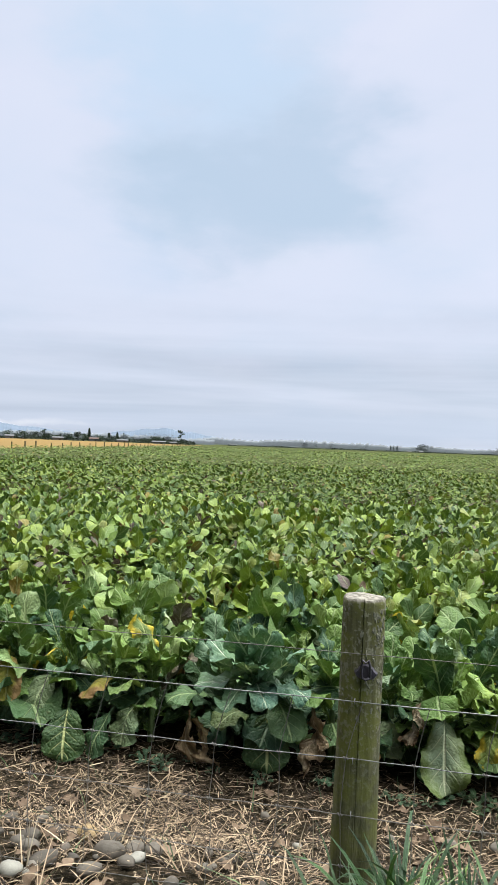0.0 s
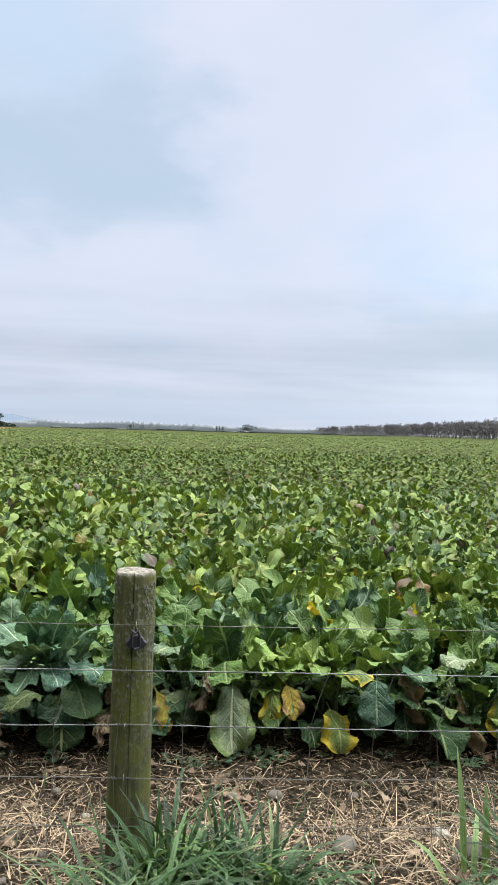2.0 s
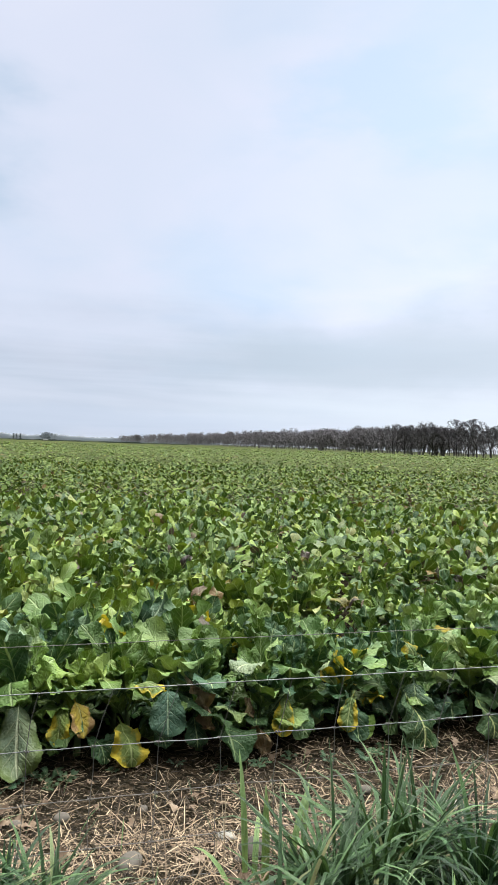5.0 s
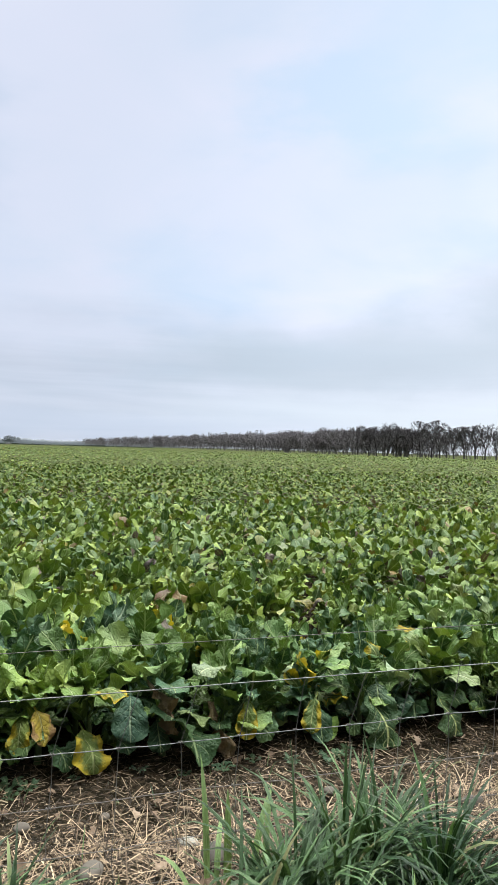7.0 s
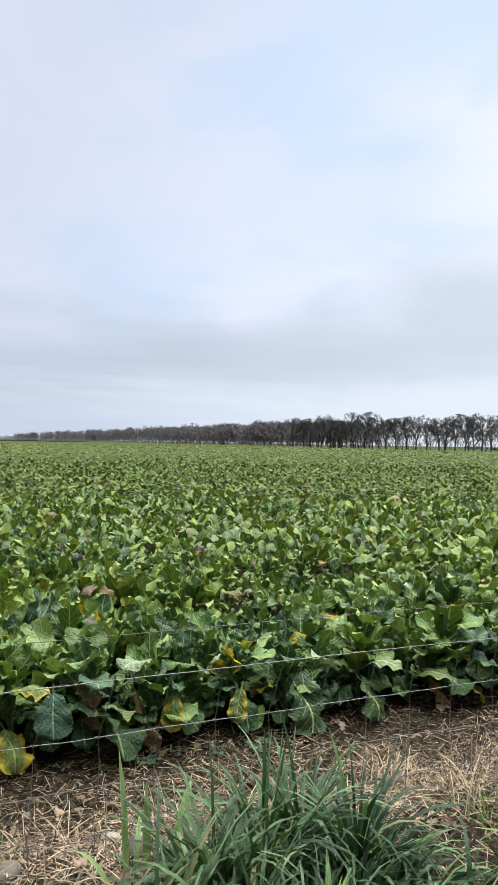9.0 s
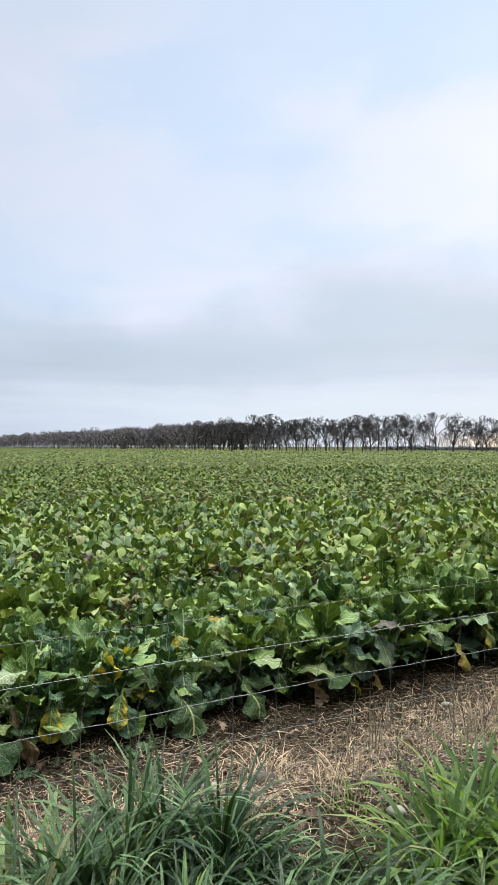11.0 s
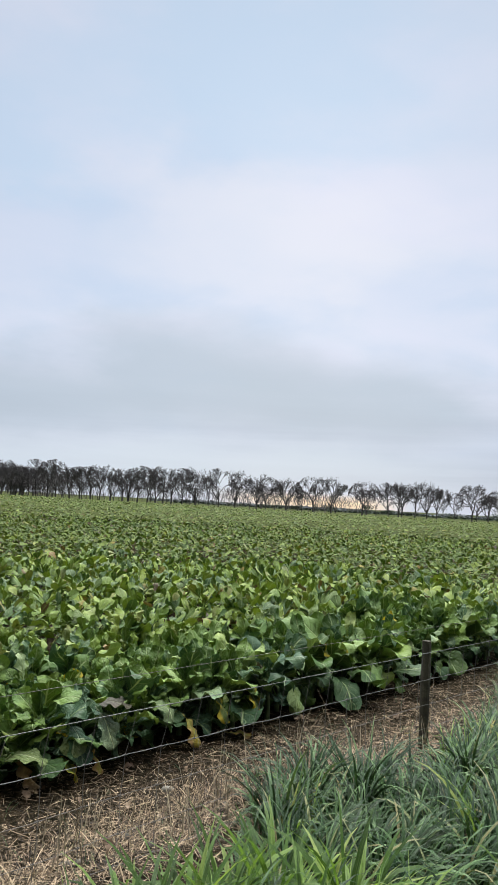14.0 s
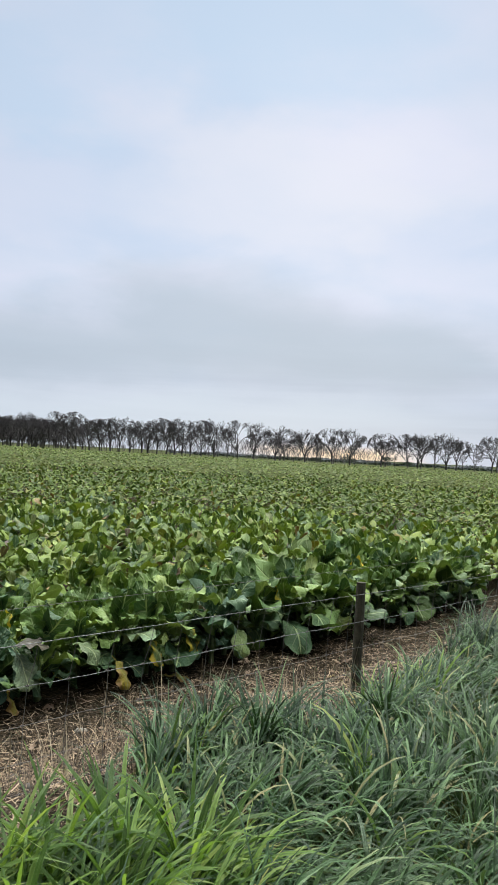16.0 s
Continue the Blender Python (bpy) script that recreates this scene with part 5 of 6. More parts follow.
# ---- verge: grass, straw, leaves, stones ----
def blades(pos, az, length, width, lean, droop, turn_most=0.6, nod=1.7):
    """Grass blades as bent tapering strips, all at once; they nod towards the tip and are turned about their own axis."""
    n, k = len(pos), 7
    s = np.linspace(0, 1, k)
    th = (np.pi / 2 - lean)[:, None] - droop[:, None] * s[None] ** nod
    ds = length[:, None] * np.diff(s, prepend=0)[None]
    out, up = np.cumsum(np.cos(th) * ds, 1), np.cumsum(np.sin(th) * ds, 1)
    c, sn = np.cos(az)[:, None], np.sin(az)[:, None]
    mid = np.stack([pos[:, 0:1] + out * c, pos[:, 1:2] + out * sn, pos[:, 2:3] + up], -1)
    w = width[:, None] * np.array([0.72, 0.92, 1.0, 0.97, 0.82, 0.55, 0.06])[None]
    roll = rng.uniform(-turn_most, turn_most, n)[:, None]
    flat, up_ = np.cos(roll), np.sin(roll)
    side = np.stack([(-sn * flat - c * np.sin(th) * up_) * w, (c * flat - sn * np.sin(th) * up_) * w, np.cos(th) * up_ * w], -1)
    V = np.stack([mid - side / 2, mid + side / 2], 2).reshape(-1, 3)
    base = (np.arange(n) * k * 2)[:, None]
    seg = np.array([[i * 2, i * 2 + 1, i * 2 + 3, i * 2 + 2] for i in range(k - 1)])
    F = (base[:, :, None] + seg[None]).reshape(-1, 4)
    U = np.tile(np.stack([np.tile([0.0, 1.0], k), np.repeat(s, 2)], -1), (n, 1))
    return V, F, U


def grass_edge(x):
    """How far the long grass reaches towards the field."""
    xs = [-0.2, 0.0, 0.15, 0.3, 0.55, 0.75, 0.9, 1.1, 1.4, 1.65, 1.8, 2.0, 2.2, 2.35, 2.5, 2.7, 3.0, 3.3, 3.7, 4.1, 4.6, 5.1, 5.6, 6.3, 7.2, 8.5, 10.0, 14.0, 30.0]
    ys = [-0.9, -0.5, -0.3, -0.12, -0.1, -0.2, -0.35, -0.55, -0.5, -0.3, -0.2, -0.1, -0.15, -0.45, -0.75, -0.85, -0.75, -0.7, -0.6, -0.4, -0.15, -0.1, -0.45, -0.4, -0.1, 0.2, 0.7, 1.15, 1.25]
    return np.interp(x, xs, ys)


def build_grass():
    r = np.random.default_rng(17)
    # tussocks: places on a jittered lattice, thinned by distance
    spots = []
    x = -0.15
    while x < 20:
        step = 0.105 if x < 1.0 else 0.135 if x < 5 else 0.165 if x < 9 else 0.26
        y = -3.0
        while y < 1.4:
            px, py = x + r.uniform(-0.08, 0.08), y + r.uniform(-0.08, 0.08)
            if py < grass_edge(px) and (px - 1.2) ** 2 + (py + 2.95) ** 2 > 1.4 and py > -0.95 - 0.55 * max(0.0, px - 0.9):
                spots.append((px, py))
            y += step
        x += step
    x, y = np.array(spots).T
    per = 23
    m = len(x) * per
    rise = np.array([noise.noise(Vector((a * 1.5, b * 1.5, 3.3))) for a, b in zip(x, y)])
    vigour = np.clip(0.86 + 0.55 * rise, 0.5, 1.25) * r.uniform(0.8, 1.15, len(x))
    turn, away = r.uniform(0, 6.28, m), np.abs(r.normal(0, 0.045, m))
    px, py = np.repeat(x, per) + away * np.cos(turn), np.repeat(y, per) + away * np.sin(turn)
    size = np.repeat(vigour, per) * np.interp(px, [0, 0.3, 0.8, 1.1, 1.5, 2.6, 3.2, 8], [0.85, 1.1, 1.0, 0.8, 0.98, 0.72, 0.92, 1.08]) * np.clip(0.78 + 1.3 * (grass_edge(px) - py), 0.72, 1.0)
    # combed: neighbouring tufts arch the same way
    sweep = np.repeat(np.array([-0.3 + 2.8 * noise.noise(Vector((a * 0.8, b * 0.8, 8.8))) for a, b in zip(x, y)]), per)
    az = np.where(r.random(m) < 0.22, turn, sweep + r.normal(0, 0.5, m))
    V, F, U = blades(np.stack([px, py, ground_z(px, py) - 0.01], -1), az, size * r.uniform(0.26, 0.62, m), r.uniform(0.006, 0.0185, m) * np.interp(px, [5, 9], [1.0, 0.8]), 0.03 + 1.6 * away + np.abs(r.normal(0, 0.13, m)), r.uniform(0.9, 3.0, m))
    # lush yellow-green clumps among the blue-green grass
    patch = ((x - 3.35) / 0.85) ** 2 + ((y + 1.15) / 0.5) ** 2 < r.uniform(0.6, 1.3, len(x))
    lush = np.repeat((patch & (r.random(len(x)) < 0.75)) | (r.random(len(x)) < 0.06), per)
    f4, u10 = F.reshape(m, -1, 4), U.reshape(m, -1, 2)
    v10 = V.reshape(m, -1, 3)
    for sel, mat, name, label in ((~lush, M_GRASS, "verge_grass", "long blue-green grass leaning over on the verge"), (lush, M_GRASS_LUSH, "lush_grass", "lush yellow-green broad grass on the verge")):
        k = int(sel.sum())
        f = f4[:1] + (np.arange(k) * 14)[:, None, None]
        ob = new(name, mesh_of(name, v10[sel].reshape(-1, 3), f.reshape(-1, 4), mat, u10[sel].reshape(-1, 2)))
        tagged(ob, label, "grass", kind="stuff")
    # fountains of arching blades
    for name, mat, label, spots, count in (
            ("lush_tussock", M_GRASS_LUSH, "tussock of arching yellow-green broad grass", ((2.78, -0.98), (3.0, -0.92), (3.25, -0.88), (3.5, -0.85), (3.75, -0.9), (3.15, -1.2), (3.5, -1.25), (3.85, -1.2)), 75),
            ("grass_tussock", M_GRASS, "tussock of arching blue-green grass", ((1.62, -0.42), (1.85, -0.32), (2.05, -0.22), (2.2, -0.4), (0.36, -0.30), (0.54, -0.26), (0.70, -0.34), (4.5, -0.3), (4.85, -0.22), (5.1, -0.4), (5.9, -0.7)), 75)):
        for cx, cy in spots:
            turn, away = r.uniform(0, 6.28, count), np.abs(r.normal(0, 0.055, count))
            px, py = away * np.cos(turn), away * np.sin(turn)
            v, f, u = blades(np.stack([px, py, np.full(count, -0.01)], -1), turn + r.normal(0, 0.35, count), r.uniform(0.32, 0.62, count) * (1.0 if cx > 1 else 0.72), r.uniform(0.010, 0.019, count) * (1.45 if mat is M_GRASS_LUSH else 1.0), 0.04 + 2.4 * away + r.uniform(0, 0.22, count), r.uniform(0.5, 2.3, count))
            ob = new(name, mesh_of(name, v, f, mat, u))
            ob.matrix_basis = Matrix.Translation((cx, cy, float(ground_z(cx, cy))))
            tagged(ob, label, "grass tussock", "grass tussocks", kind="stuff")
    # sparse weeds in front of the crop
    n = 420
    px, py = r.uniform(-2.5, 9, n), r.uniform(-0.4, 1.4, n)
    V, F, U = blades(np.stack([px, py, ground_z(px, py) - 0.01], -1), r.uniform(0, 6.28, n), r.uniform(0.05, 0.2, n), r.uniform(0.003, 0.006, n), r.uniform(0.1, 0.9, n), r.uniform(0.2, 1.4, n))
    ob = new("sparse_grass", mesh_of("sparse_grass", V, F, M_GRASS, U))
    tagged(ob, "sparse green grass shoots in the straw", "grass", kind="stuff")
    # small yellow-green weeds among the stones
    n = 90
    px, py = r.normal(3.08, 0.14, n), r.normal(-0.2, 0.09, n)
    V, F, U = blades(np.stack([px, py, ground_z(px, py) - 0.01], -1), r.uniform(0, 6.28, n), r.uniform(0.05, 0.16, n), r.uniform(0.004, 0.008, n), r.uniform(0.2, 1.0, n), r.uniform(0.3, 1.6, n))
    ob = new("lush_grass", mesh_of("lush_grass", V, F, M_GRASS_LUSH, U))
    tagged(ob, "small yellow-green grass shoots among stones", "grass", kind="stuff")
    # broad upright blades by the fence
    base = empty("broad_grass", Matrix.Translation((1.41, -0.16, float(ground_z(1.41, -0.16)) - 0.02)))
    tagged(base, "tuft of broad upright light green grass blades", "grass tuft")
    for dx, dy, ln, wd, a, lean, droop in ((-0.02, 0.02, 0.50, 0.030, 1.75, 0.05, 0.25), (0.05, 0.0, 0.38, 0.032, 1.45, 0.03, 0.15), (0.13, -0.03, 0.40, 0.028, 0.9, 0.2, 0.9), (-0.08, -0.04, 0.26, 0.022, 2.3, 0.3, 1.3),
                                           (0.02, 0.04, 0.32, 0.022, 1.2, 0.2, 1.6), (0.2, 0.02, 0.38, 0.022, 1.1, 0.15, 0.9), (0.25, -0.02, 0.34, 0.022, 4.9, 0.3, 1.4)):
        v, f, u = blades(np.array([[dx, dy, 0.0]]), np.array([a]), np.array([ln]), np.array([wd]), np.array([lean]), np.array([droop]), 0.25)
        child("blade", mesh_of("blade", v, f, M_GRASS_BROAD, u), base)
    base = empty("tall_grass", Matrix.Translation((1.90, -0.20, float(ground_z(1.90, -0.20)) - 0.02)))
    tagged(base, "tuft of tall upright dark blue-green grass blades", "grass tuft")
    for dx, dy, ln, wd, a, lean, droop in ((-0.05, 0.02, 0.44, 0.018, 2.2, 0.06, 0.2), (0.01, 0.0, 0.52, 0.020, 1.2, 0.04, 0.15), (0.05, 0.02, 0.48, 0.018, 0.4, 0.06, 0.3), (0.03, -0.03, 0.42, 0.018, 5.2, 0.08, 0.6)):
        v, f, u = blades(np.array([[dx, dy, 0.0]]), np.array([a]), np.array([ln]), np.array([wd]), np.array([lean]), np.array([droop]), 0.25)
        child("blade", mesh_of("blade", v, f, M_GRASS, u), base)


def build_straw():
    r = np.random.default_rng(23)
    n = 270000
    x = -3.8 + 18.0 * r.random(n) ** 1.55
    y = -1.15 + 2.9 * r.random(n)
    dens = np.clip(1.1 - np.abs(y - 0.6) * 0.35, 0.2, 1) * np.where((x < -0.25) & (y < 0.4), 0.22, 1.0) * np.clip((y + 1.15) / 0.6, 0, 1) * np.where(x > 9, 0.6, 1.0) * np.clip((x + 3.8) / 1.0, 0, 1)
    patch = np.array([0.5 + 0.9 * noise.noise(Vector((i * 2.1, j * 2.1, 1.7))) for i, j in zip(x, y)])
    ok = r.random(n) < dens * np.clip(patch, 0.45, 1.0) * 1.1 * np.clip(1.0 - 0.9 * (y - 1.0), 0.3, 1.0)
    x, y = x[ok], y[ok]
    n = len(x)
    a = r.uniform(0, 6.28, n)
    ln = 0.010 + 0.12 * r.random(n) ** 2.6
    t = r.normal(0, 0.18, n)
    z = ground_z(x, y) + 0.008 + np.abs(r.normal(0, 0.024, n))
    d = np.stack([np.cos(a) * np.cos(t), np.sin(a) * np.cos(t), np.sin(t)], -1)
    s = np.stack([-np.sin(a), np.cos(a), r.normal(0, 0.35, n)], -1)
    up = np.cross(d, s)
    w = (0.0008 + 0.0019 * r.random(n) ** 2.0)[:, None]
    mid = np.stack([x, y, z], -1)
    V = []
    for q in (-0.5, 0.5):
        c = mid + d * (ln * q)[:, None]
        for g in (2.9, 0.24):
            V.append(c + s * w * math.cos(g) + up * w * math.sin(g))
    V = np.stack(V, 1)
    seg = np.array([[0, 1, 3, 2]])
    F = ((np.arange(n) * 4)[:, None, None] + seg[None]).reshape(-1, 4)
    ob = new("straw_litter", mesh_of("straw_litter", V.reshape(-1, 3), F, M_STRAW, smooth=False))
    tagged(ob, "pale broken straw and stalks strewn on the soil", "straw", kind="stuff")
    # standing dead stems
    m = 200
    cx, cy = r.uniform(-2.2, 7.0, 60), r.uniform(-0.2, 0.75, 60)
    k = r.integers(0, 60, m)
    px, py = cx[k] + r.normal(0, 0.05, m), cy[k] + r.normal(0, 0.04, m)
    V, F, U = blades(np.stack([px, py, ground_z(px, py) - 0.01], -1), r.uniform(0, 6.28, m), r.uniform(0.08, 0.34, m), r.uniform(0.003, 0.005, m), r.uniform(0.0, 0.35, m), r.uniform(0.0, 0.5, m))
    ob = new("dry_stems", mesh_of("dry_stems", V, F, M_STEM, U))
    tagged(ob, "thin dry standing grass stems", "dead grass", kind="stuff")
    k = 70
    px, py = r.uniform(3.2, 6.2, k), r.uniform(-0.25, 0.6, k)
    V, F, U = blades(np.stack([px, py, ground_z(px, py) - 0.01], -1), r.uniform(0, 6.28, k), r.uniform(0.25, 0.6, k), r.uniform(0.003, 0.006, k), r.uniform(0.0, 0.2, k), r.uniform(0.0, 0.7, k))
    ob = new("dry_stems", mesh_of("dry_stems", V, F, M_STEM, U))
    tagged(ob, "tall pale dry stems standing by the fence", "dead grass", kind="stuff")
    # fallen tussocks of dead grass, tangled and matted
    c = 70
    cx, cy = np.where(r.random(c) < 0.7, r.uniform(2.7, 6.5, c), r.uniform(-1.2, 2.4, c)), r.uniform(-0.35, 0.75, c)
    m = 3600
    k = r.integers(0, c, m)
    px, py = cx[k] + r.normal(0, 0.085, m), cy[k] + r.normal(0, 0.06, m)
    V, F, U = blades(np.stack([px, py, ground_z(px, py) - 0.005], -1), r.uniform(0, 6.28, m), r.uniform(0.08, 0.32, m), r.uniform(0.0025, 0.006, m), r.uniform(0.5, 1.45, m), r.uniform(0.2, 1.2, m))
    ob = new("dead_grass_tussocks", mesh_of("dead_grass_tussocks", V, F, M_STRAW, U))
    tagged(ob, "matted tussocks of brown dead grass", "dead grass", kind="stuff")


def build_fallen_leaves():
    r = np.random.default_rng(29)
    kinds = []
    for k in range(4):
        g = leaf_grid(900 + k, 0.10, 0.05, 10, 4, 14, -20, 0.3, 0.006, 0.14, 0.12, 0.002)
        v = g[0].copy()
        t = g[2][:, 1]
        v[:, 0] *= 1 + 0.5 * np.sin(t * 26 + k) * (np.abs(g[2][:, 0] - 0.5) > 0.2)
        v[:, 2] += 0.006 * np.sin(t * 9 + 2 * k + 30 * v[:, 0])
        kinds.append(mesh_of("fallen_leaf", v, g[1], M_OAK_LEAF, g[2]))
    for i in range(260):
        x, y = -2.4 + 10.5 * r.random() ** 1.3, -0.35 + 1.9 * r.random()
        ob = new("fallen_leaf", kinds[i % 4])
        ob.matrix_basis = Matrix.Translation((x, y, float(ground_z(x, y)) + 0.028)) @ Euler((r.normal(0, 0.3), r.normal(0, 0.3), r.uniform(0, 6.28))).to_matrix().to_4x4() @ Matrix.Scale(float(r.uniform(0.6, 1.15)), 4)
        tagged(ob, "dry tan lobed leaf lying on the straw", "fallen leaf", "fallen leaves")


def build_stones():
    r = np.random.default_rng(31)
    shapes = []
    for k in range(6):
        bm = bmesh.new()
        bmesh.ops.create_icosphere(bm, subdivisions=2, radius=1.0)
        for v in bm.verts:
            n1 = noise.noise(v.co * 0.9 + Vector((k * 7, 1, 2)))
            v.co *= 1 + 0.32 * n1 + 0.05 * noise.noise(v.co * 4 + Vector((k, 0, 0)))
            v.co.z *= 0.62
        row = []
        for mat in (M_STONE, M_STONE_OCHRE, M_STONE_PALE):
            me = bpy.data.meshes.new("stone")
            bm.to_mesh(me)
            for p in me.polygons:
                p.use_smooth = True
            me.materials.append(mat)
            row.append(me)
        bm.free()
        shapes.append(row)

    def put(x, y, s, k, mat, sx=1.0, label="smooth grey river stone on the soil"):
        ob = new("stone", shapes[k % 6][mat])
        ob.matrix_basis = Matrix.Translation((x, y, float(ground_z(x, y)) + 0.022 + s * 0.34)) @ Matrix.Rotation(r.uniform(0, 6.28), 4, "Z") @ Matrix.Diagonal((s * sx, s, s, 1))
        tagged(ob, label, "stone", "river stones")

    put(-0.97, 0.41, 0.046, 1, 1, 1.25, "rounded ochre-brown river stone")
    put(-0.77, 0.15, 0.060, 2, 0, 1.1, "large smooth dark grey river stone")
    put(-0.71, 0.27, 0.036, 3, 0, 1.2)
    put(-0.67, 0.07, 0.030, 0, 0, 1.3)
    put(-1.15, 0.13, 0.030, 4, 0)
    put(-1.08, 0.09, 0.038, 5, 0, 1.1)
    put(-1.10, 0.37, 0.032, 0, 0, 1.3)
    put(-0.95, -0.04, 0.042, 1, 0, 1.5, "flat dark grey river stone")
    put(-1.02, -0.16, 0.040, 3, 2, 1.1, "pale rounded stone on dark soil")
    put(-0.95, -0.15, 0.031, 5, 2, 1.1, "small pale stone on dark soil")
    put(-0.76, -0.07, 0.038, 4, 0, 1.3)
    for x, y, s in ((-1.39, 0.53, 0.027), (-1.30, 0.71, 0.026), (-1.26, 0.58, 0.022), (-0.43, 0.41, 0.022), (-0.38, 0.14, 0.026), (-0.29, 0.98, 0.022)):
        put(x, y, s, int(r.integers(0, 6)), 0, 1.3)
    put(3.20, -0.12, 0.036, 2, 0, 1.3, "smooth grey stone in the straw")
    put(3.36, -0.34, 0.030, 4, 0, 1.2)
    put(1.50, 0.13, 0.06, 2, 0, 1.3, "broad grey stone beside the grass")
    put(1.02, 0.2, 0.045, 5, 0, 1.4, "flat pale stone in the straw")
    put(3.06, -0.44, 0.042, 3, 2, 0.8, "small white stone in the straw")
    put(2.95, 0.44, 0.05, 1, 0, 1.2)
    for i in range(120):
        q = r.random()
        if q < 0.7:
            x, y, s = r.uniform(-2.3, -0.15), r.uniform(-0.5, 0.5) - 0.1, 0.010 + 0.032 * r.random() ** 1.8
        else:
            x, y, s = r.uniform(-0.2, 6.0), r.uniform(-0.25, 1.1), r.uniform(0.010, 0.034)
        put(x, y, s, int(r.integers(0, 6)), 0 if r.random() < 0.86 else 2, r.uniform(0.9, 1.5))


def build_weeds():
    """Small dark weeds at the crop's foot."""
    r = np.random.default_rng(37)
    leaf = [mesh_of("leaf", *g) for g in ((q[0], q[1], M_LEAF_BLUE, q[2]) for q in (leaf_grid(700 + k, 0.11, 0.045, 6, 4, 60, -15, 0.2, 0.008, 0.3, 0.06) for k in range(4)))]
    for i in range(38):
        x, y = -2.2 + 5.2 * r.random() ** 1.3, r.uniform(1.32, 1.56)
        base = empty("weed", Matrix.Translation((x, y, float(ground_z(x, y)) + 0.004)) @ Matrix.Scale(float(r.uniform(0.45, 0.95)), 4))
        tagged(base, "low dark green weed at the foot of the crop", "weed", "weeds")
        for k in range(9):
            child("leaf", leaf[int(r.integers(0, 4))], base, leaf_matrix(k * 2.4 + r.uniform(-0.4, 0.4), 0.0, r.uniform(0.5, 1.1), r.uniform(-0.4, 0.4)))


build_weeds()
build_grass()
build_straw()
build_fallen_leaves()
build_stones()

# ---- the crop's near plants, leaf by leaf ----
build_near_crop()


def edge_leaf(x, z, mat, length, width, yaw=0.0, curl=0.2, y=1.47, e0=-35, e1=-86, wave=0.015):
    """An old leaf hanging from the nearest plant of the front row; x, z: the middle of its blade."""
    plants = [o for o in scene.objects if o.name.startswith("crop_plant") and o.location.y < FRONT + 0.12]
    owner = min(plants, key=lambda o: abs(o.location.x - x))
    edge_leaf.count += 1
    g = leaf_grid(2000 + edge_leaf.count, length * 0.95, width * 0.82, 22, 8, e0, e1, 0.2, wave, 0.2, 0.024, curl=curl)
    if mat is M_LEAF_DEAD:
        # dried and crumpled: folded along its length, torn at the rim
        rr = np.random.default_rng(3000 + edge_leaf.count)
        p = g[0].reshape(-1, 9, 3)
        t_ = np.linspace(0, 1, len(p))[:, None]
        v_ = np.linspace(-1, 1, 9)[None]
        ph = rr.uniform(0, 6.28, 4)
        p[:, :, 0] *= 0.75 + 0.25 * np.sin(t_ * 9 + ph[0])
        p[:, :, 0] += 0.02 * np.sin(t_ * 7 + ph[1])
        p[:, :, 1] += 0.022 * np.sin(v_ * 5 + t_ * 6 + ph[2]) + 0.012 * np.sin(v_ * 9 - t_ * 13 + ph[3]) + rr.normal(0, 0.004, p.shape[:2])
        p[:, (0, 8), 2] += rr.normal(0, 0.012, (len(p), 2))
    middle = g[0].reshape(-1, 9, 3)[11, 4]
    turn = Matrix.Rotation(-math.pi + yaw, 4, "Z")
    foot = Vector((x, y, z)) - turn @ Vector(middle)
    m = Matrix.Translation(foot) @ turn
    low = min((m @ Vector(q)).z for q in g[0])
    m = Matrix.Translation((0, 0, max(0.0, float(ground_z(x, y)) + 0.035 - low))) @ m
    child("leaf", mesh_of("leaf", g[0], g[1], mat, g[2]), owner, owner.matrix_basis.inverted() @ m)


edge_leaf.count = 0
# from the post to the broad grass
edge_leaf(0.58, -0.08, M_LEAF_OLD, 0.54, 0.30, 0.05, 0.1, e0=-20, e1=-80, wave=0.042)
edge_leaf(0.92, 0.02, M_LEAF_YELLOW, 0.26, 0.17, 0.5)
edge_leaf(0.80, -0.01, M_LEAF_TURN, 0.27, 0.16, -0.4)
edge_leaf(1.19, -0.17, M_LEAF_TURN, 0.36, 0.24, 0.25, e0=-15, e1=-70, wave=0.04)
edge_leaf(1.30, 0.21, M_LEAF_TURN, 0.28, 0.17, 1.2, 0.6, e0=40, e1=-40)
edge_leaf(1.64, 0.04, M_LEAF_DEAD, 0.34, 0.14, 0.6, 0.9, wave=0.042)
edge_leaf(1.97, -0.20, M_LEAF_DEAD, 0.36, 0.15, 0.4, 0.9, wave=0.042)
edge_leaf(2.10, -0.05, M_LEAF_TURN, 0.30, 0.16, -0.4)
edge_leaf(1.57, -0.09, M_LEAF_LOW_SHADE, 0.24, 0.17, 0.1)
edge_leaf(1.40, 0.02, M_LEAF_BLUE, 0.34, 0.26, -0.1)
edge_leaf(1.86, 0.29, M_LEAF_PALE, 0.34, 0.22, -0.9, e0=55, e1=-35)
edge_leaf(0.21, 0.33, M_LEAF_PALE, 0.32, 0.22, -0.5, e0=50, e1=-30)
edge_leaf(0.42, 0.06, M_LEAF_DEAD, 0.24, 0.15, -0.4, 0.5)
edge_leaf(0.21, -0.04, M_LEAF_YELLOW, 0.30, 0.13, 0.8, 0.6)
edge_leaf(2.58, -0.10, M_LEAF_LOW_SHADE, 0.34, 0.2, 0.2)
edge_leaf(2.52, -0.06, M_LEAF_TURN, 0.28, 0.15, -0.6)
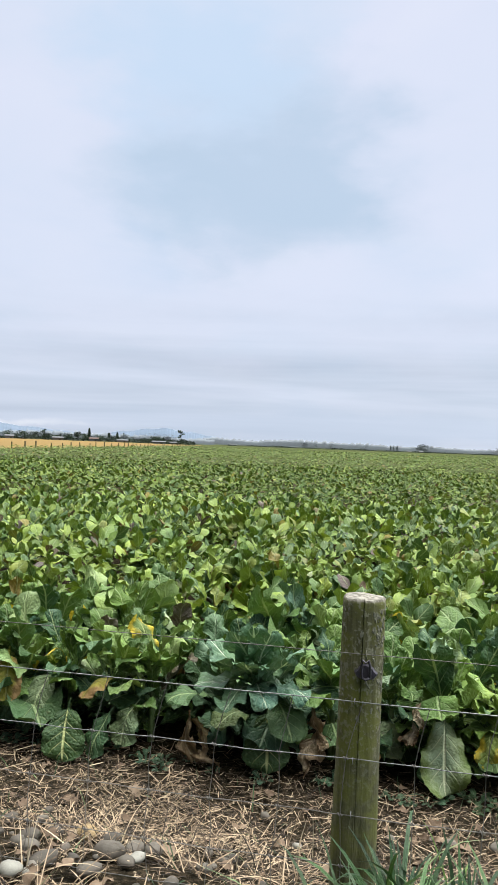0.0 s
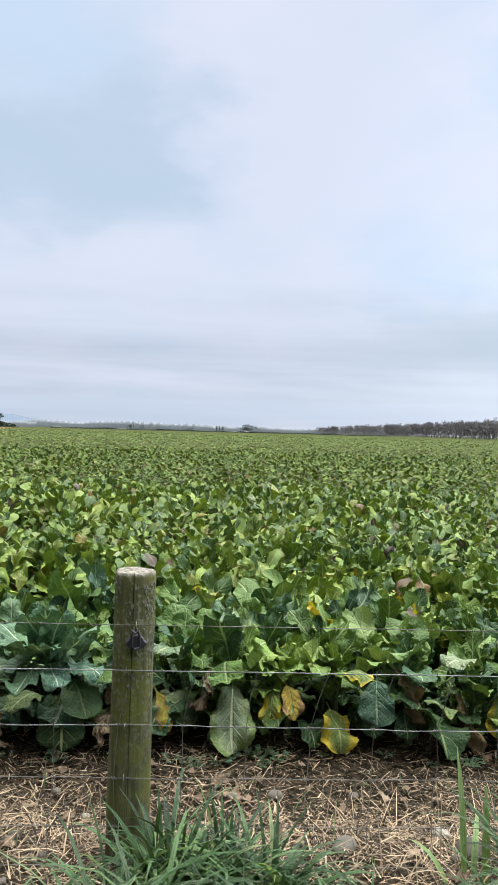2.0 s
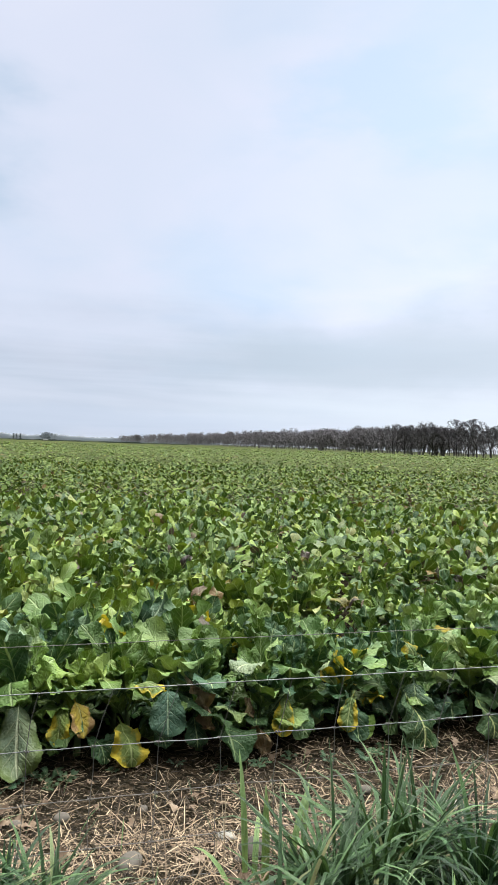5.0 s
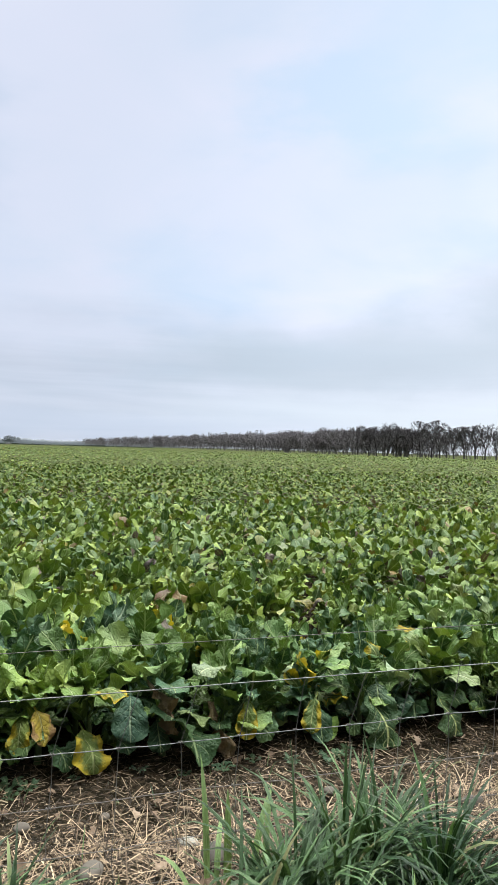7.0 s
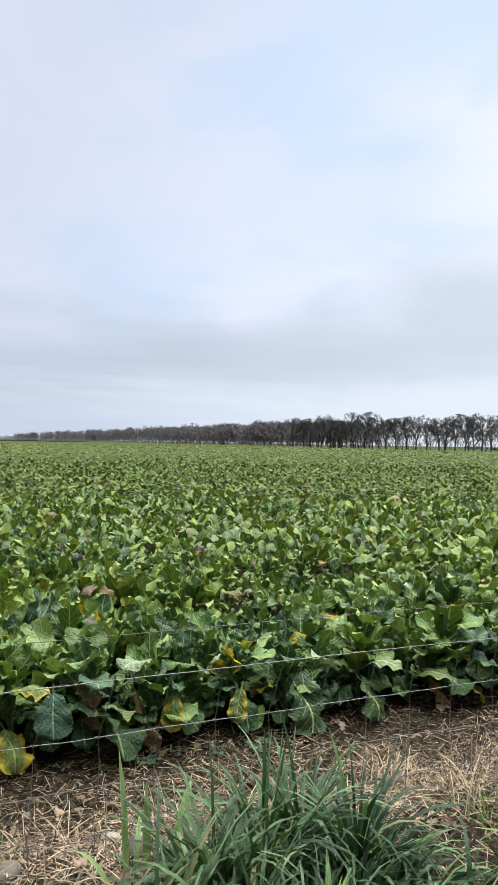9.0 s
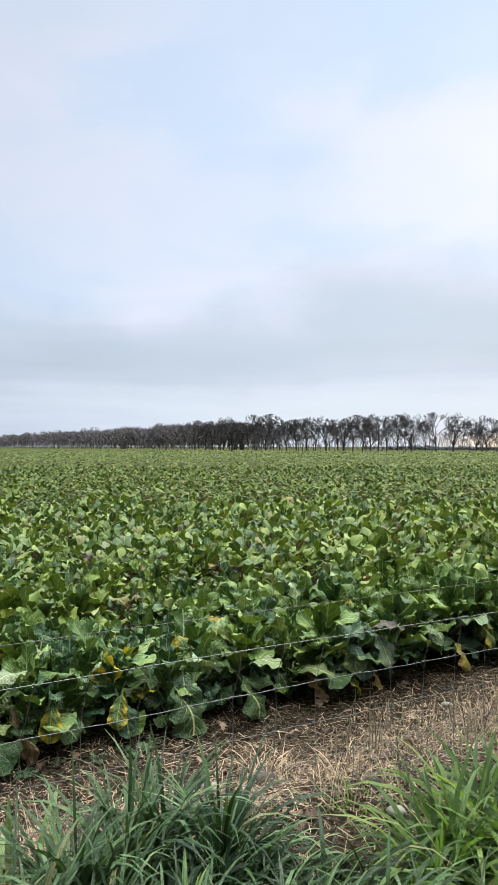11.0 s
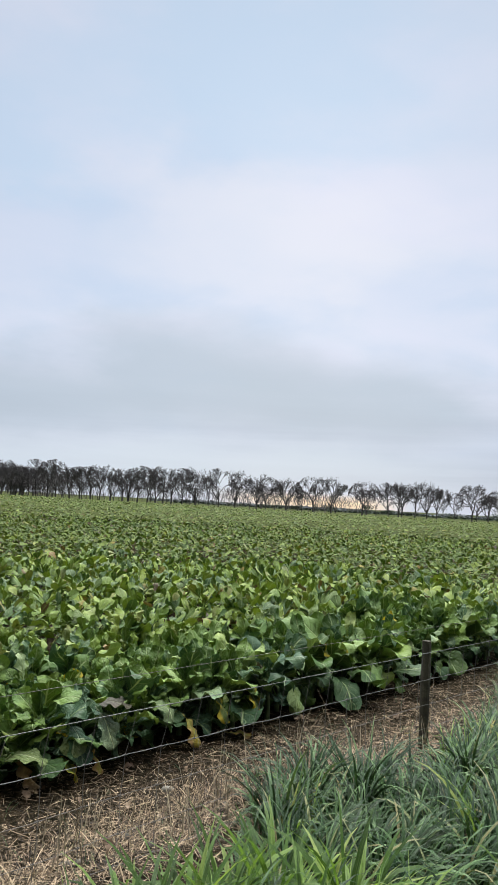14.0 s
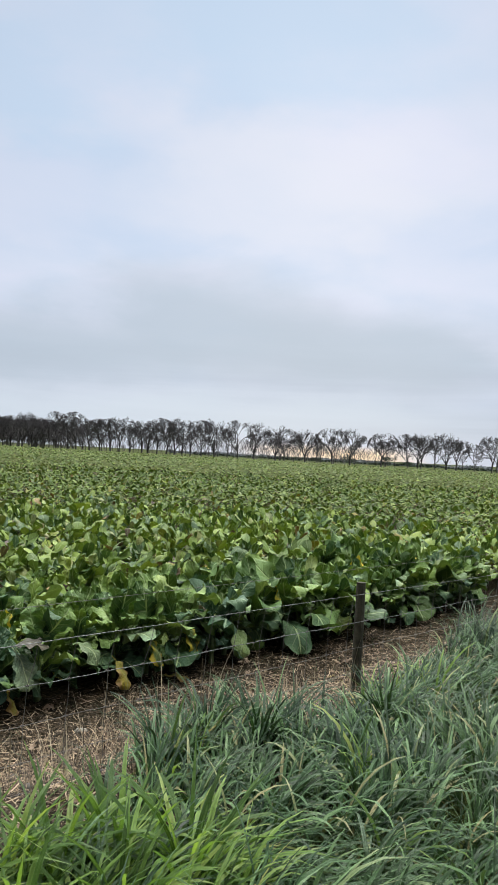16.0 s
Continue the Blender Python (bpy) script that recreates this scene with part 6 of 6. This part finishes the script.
# west of the post
edge_leaf(-0.37, -0.18, M_LEAF_VEINED, 0.42, 0.32, 0.2)
edge_leaf(-0.27, 0.05, M_LEAF_LOW_SHADE, 0.40, 0.28, 0.6, e0=10, e1=-70)
edge_leaf(-0.60, 0.03, M_LEAF_PALE, 0.30, 0.26, -0.8, e0=30, e1=-50)
edge_leaf(-0.16, -0.11, M_LEAF_DEAD, 0.30, 0.17, -0.5, 0.8, wave=0.038)
edge_leaf(-0.07, -0.02, M_LEAF_DEAD, 0.26, 0.11, 0.5, 0.8, wave=0.038)
edge_leaf(-0.84, -0.16, M_LEAF_DEAD, 0.30, 0.16, 0.4, 0.8, wave=0.038)
edge_leaf(-0.74, -0.22, M_LEAF_DEAD, 0.26, 0.13, 1.0, 0.8, wave=0.038)
edge_leaf(-1.41, 0.13, M_LEAF_YELLOW, 0.30, 0.16, -0.9, 0.6, e0=10, e1=-60)
edge_leaf(-1.95, 0.10, M_LEAF_YELLOW, 0.36, 0.22, 0.4)
edge_leaf(-1.50, -0.24, M_LEAF_VEINED, 0.38, 0.30, 0.3, y=1.30)
edge_leaf(-1.34, -0.22, M_LEAF_LOW_SHADE, 0.34, 0.2, -0.5, y=1.38)
edge_leaf(-1.21, -0.10, M_LEAF_PALE, 0.30, 0.26, -0.4)
edge_leaf(-1.76, 0.0, M_LEAF_PALE, 0.38, 0.32, -0.3)
edge_leaf(-0.85, 0.13, M_LEAF_LOW_SHADE, 0.36, 0.26, -1.0, e0=40, e1=-45)
# past the broad grass
edge_leaf(2.98, -0.22, M_LEAF_VEINED, 0.46, 0.40, 0.5, 0.35, y=1.38, wave=0.028)
edge_leaf(2.98, -0.02, M_LEAF_LOW_SHADE, 0.32, 0.28, -0.4)
edge_leaf(3.50, -0.19, M_LEAF_VEINED, 0.36, 0.38, 0.6, y=1.42, wave=0.026)
edge_leaf(3.64, 0.10, M_LEAF_PALE, 0.36, 0.24, 0.9, e0=40, e1=-50)
edge_leaf(4.06, -0.02, M_LEAF_PALE, 0.38, 0.26, 0.8, e0=40, e1=-45)
edge_leaf(4.07, -0.22, M_LEAF_DEAD, 0.26, 0.14, 0.6, 0.7)
edge_leaf(4.38, -0.24, M_LEAF_TURN, 0.34, 0.18, 0.9, e0=10)
edge_leaf(4.46, -0.04, M_LEAF_BLUE, 0.38, 0.28, 0.2)
edge_leaf(4.40, 0.0, M_LEAF_PALE, 0.28, 0.22, -0.7, e0=30)
edge_leaf(4.70, 0.01, M_LEAF_PALE, 0.36, 0.28, 0.3)
edge_leaf(4.62, -0.20, M_LEAF_YELLOW, 0.28, 0.1, 0.6, 0.5)
edge_leaf(4.75, 0.22, M_LEAF_PURPLE, 0.34, 0.24, 0.8, e0=40, e1=-40)
edge_leaf(5.24, 0.10, M_LEAF_PALE, 0.36, 0.26, 0.6, e0=20)
edge_leaf(5.57, -0.26, M_LEAF_YELLOW, 0.32, 0.2, 0.4, 0.5)
edge_leaf(5.90, -0.03, M_LEAF_TURN, 0.30, 0.2, 0.4, 0.5)
edge_leaf(6.07, -0.27, M_LEAF_YELLOW, 0.30, 0.16, 1.3, 0.2, y=1.42, e0=-10, e1=-12)
edge_leaf(6.25, 0.02, M_LEAF_TURN, 0.34, 0.22, 0.3)
# the blue-green rosette that stands out west of the post
for yaw, el, size in ((0.0, 40, 0.36), (-0.8, 38, 0.38), (0.8, 38, 0.38), (-1.45, 42, 0.38), (1.45, 42, 0.38), (-0.5, 66, 0.40), (0.55, 66, 0.40), (0.05, 76, 0.40), (-1.15, 8, 0.36), (1.2, 8, 0.36), (0.4, 2, 0.32), (-0.4, 0, 0.32)):
    size *= 1.15
    ce = math.cos(radians(el)) * size * 0.5
    edge_leaf(-0.45 + math.sin(yaw) * ce, 0.22 + math.sin(radians(el)) * size * 0.5, M_LEAF_GLAUCOUS, size, size * 0.56, yaw, 0.15, y=1.45 - math.cos(yaw) * ce, e0=el + 8, e1=el - (14 if el > 30 else 34), wave=0.024)
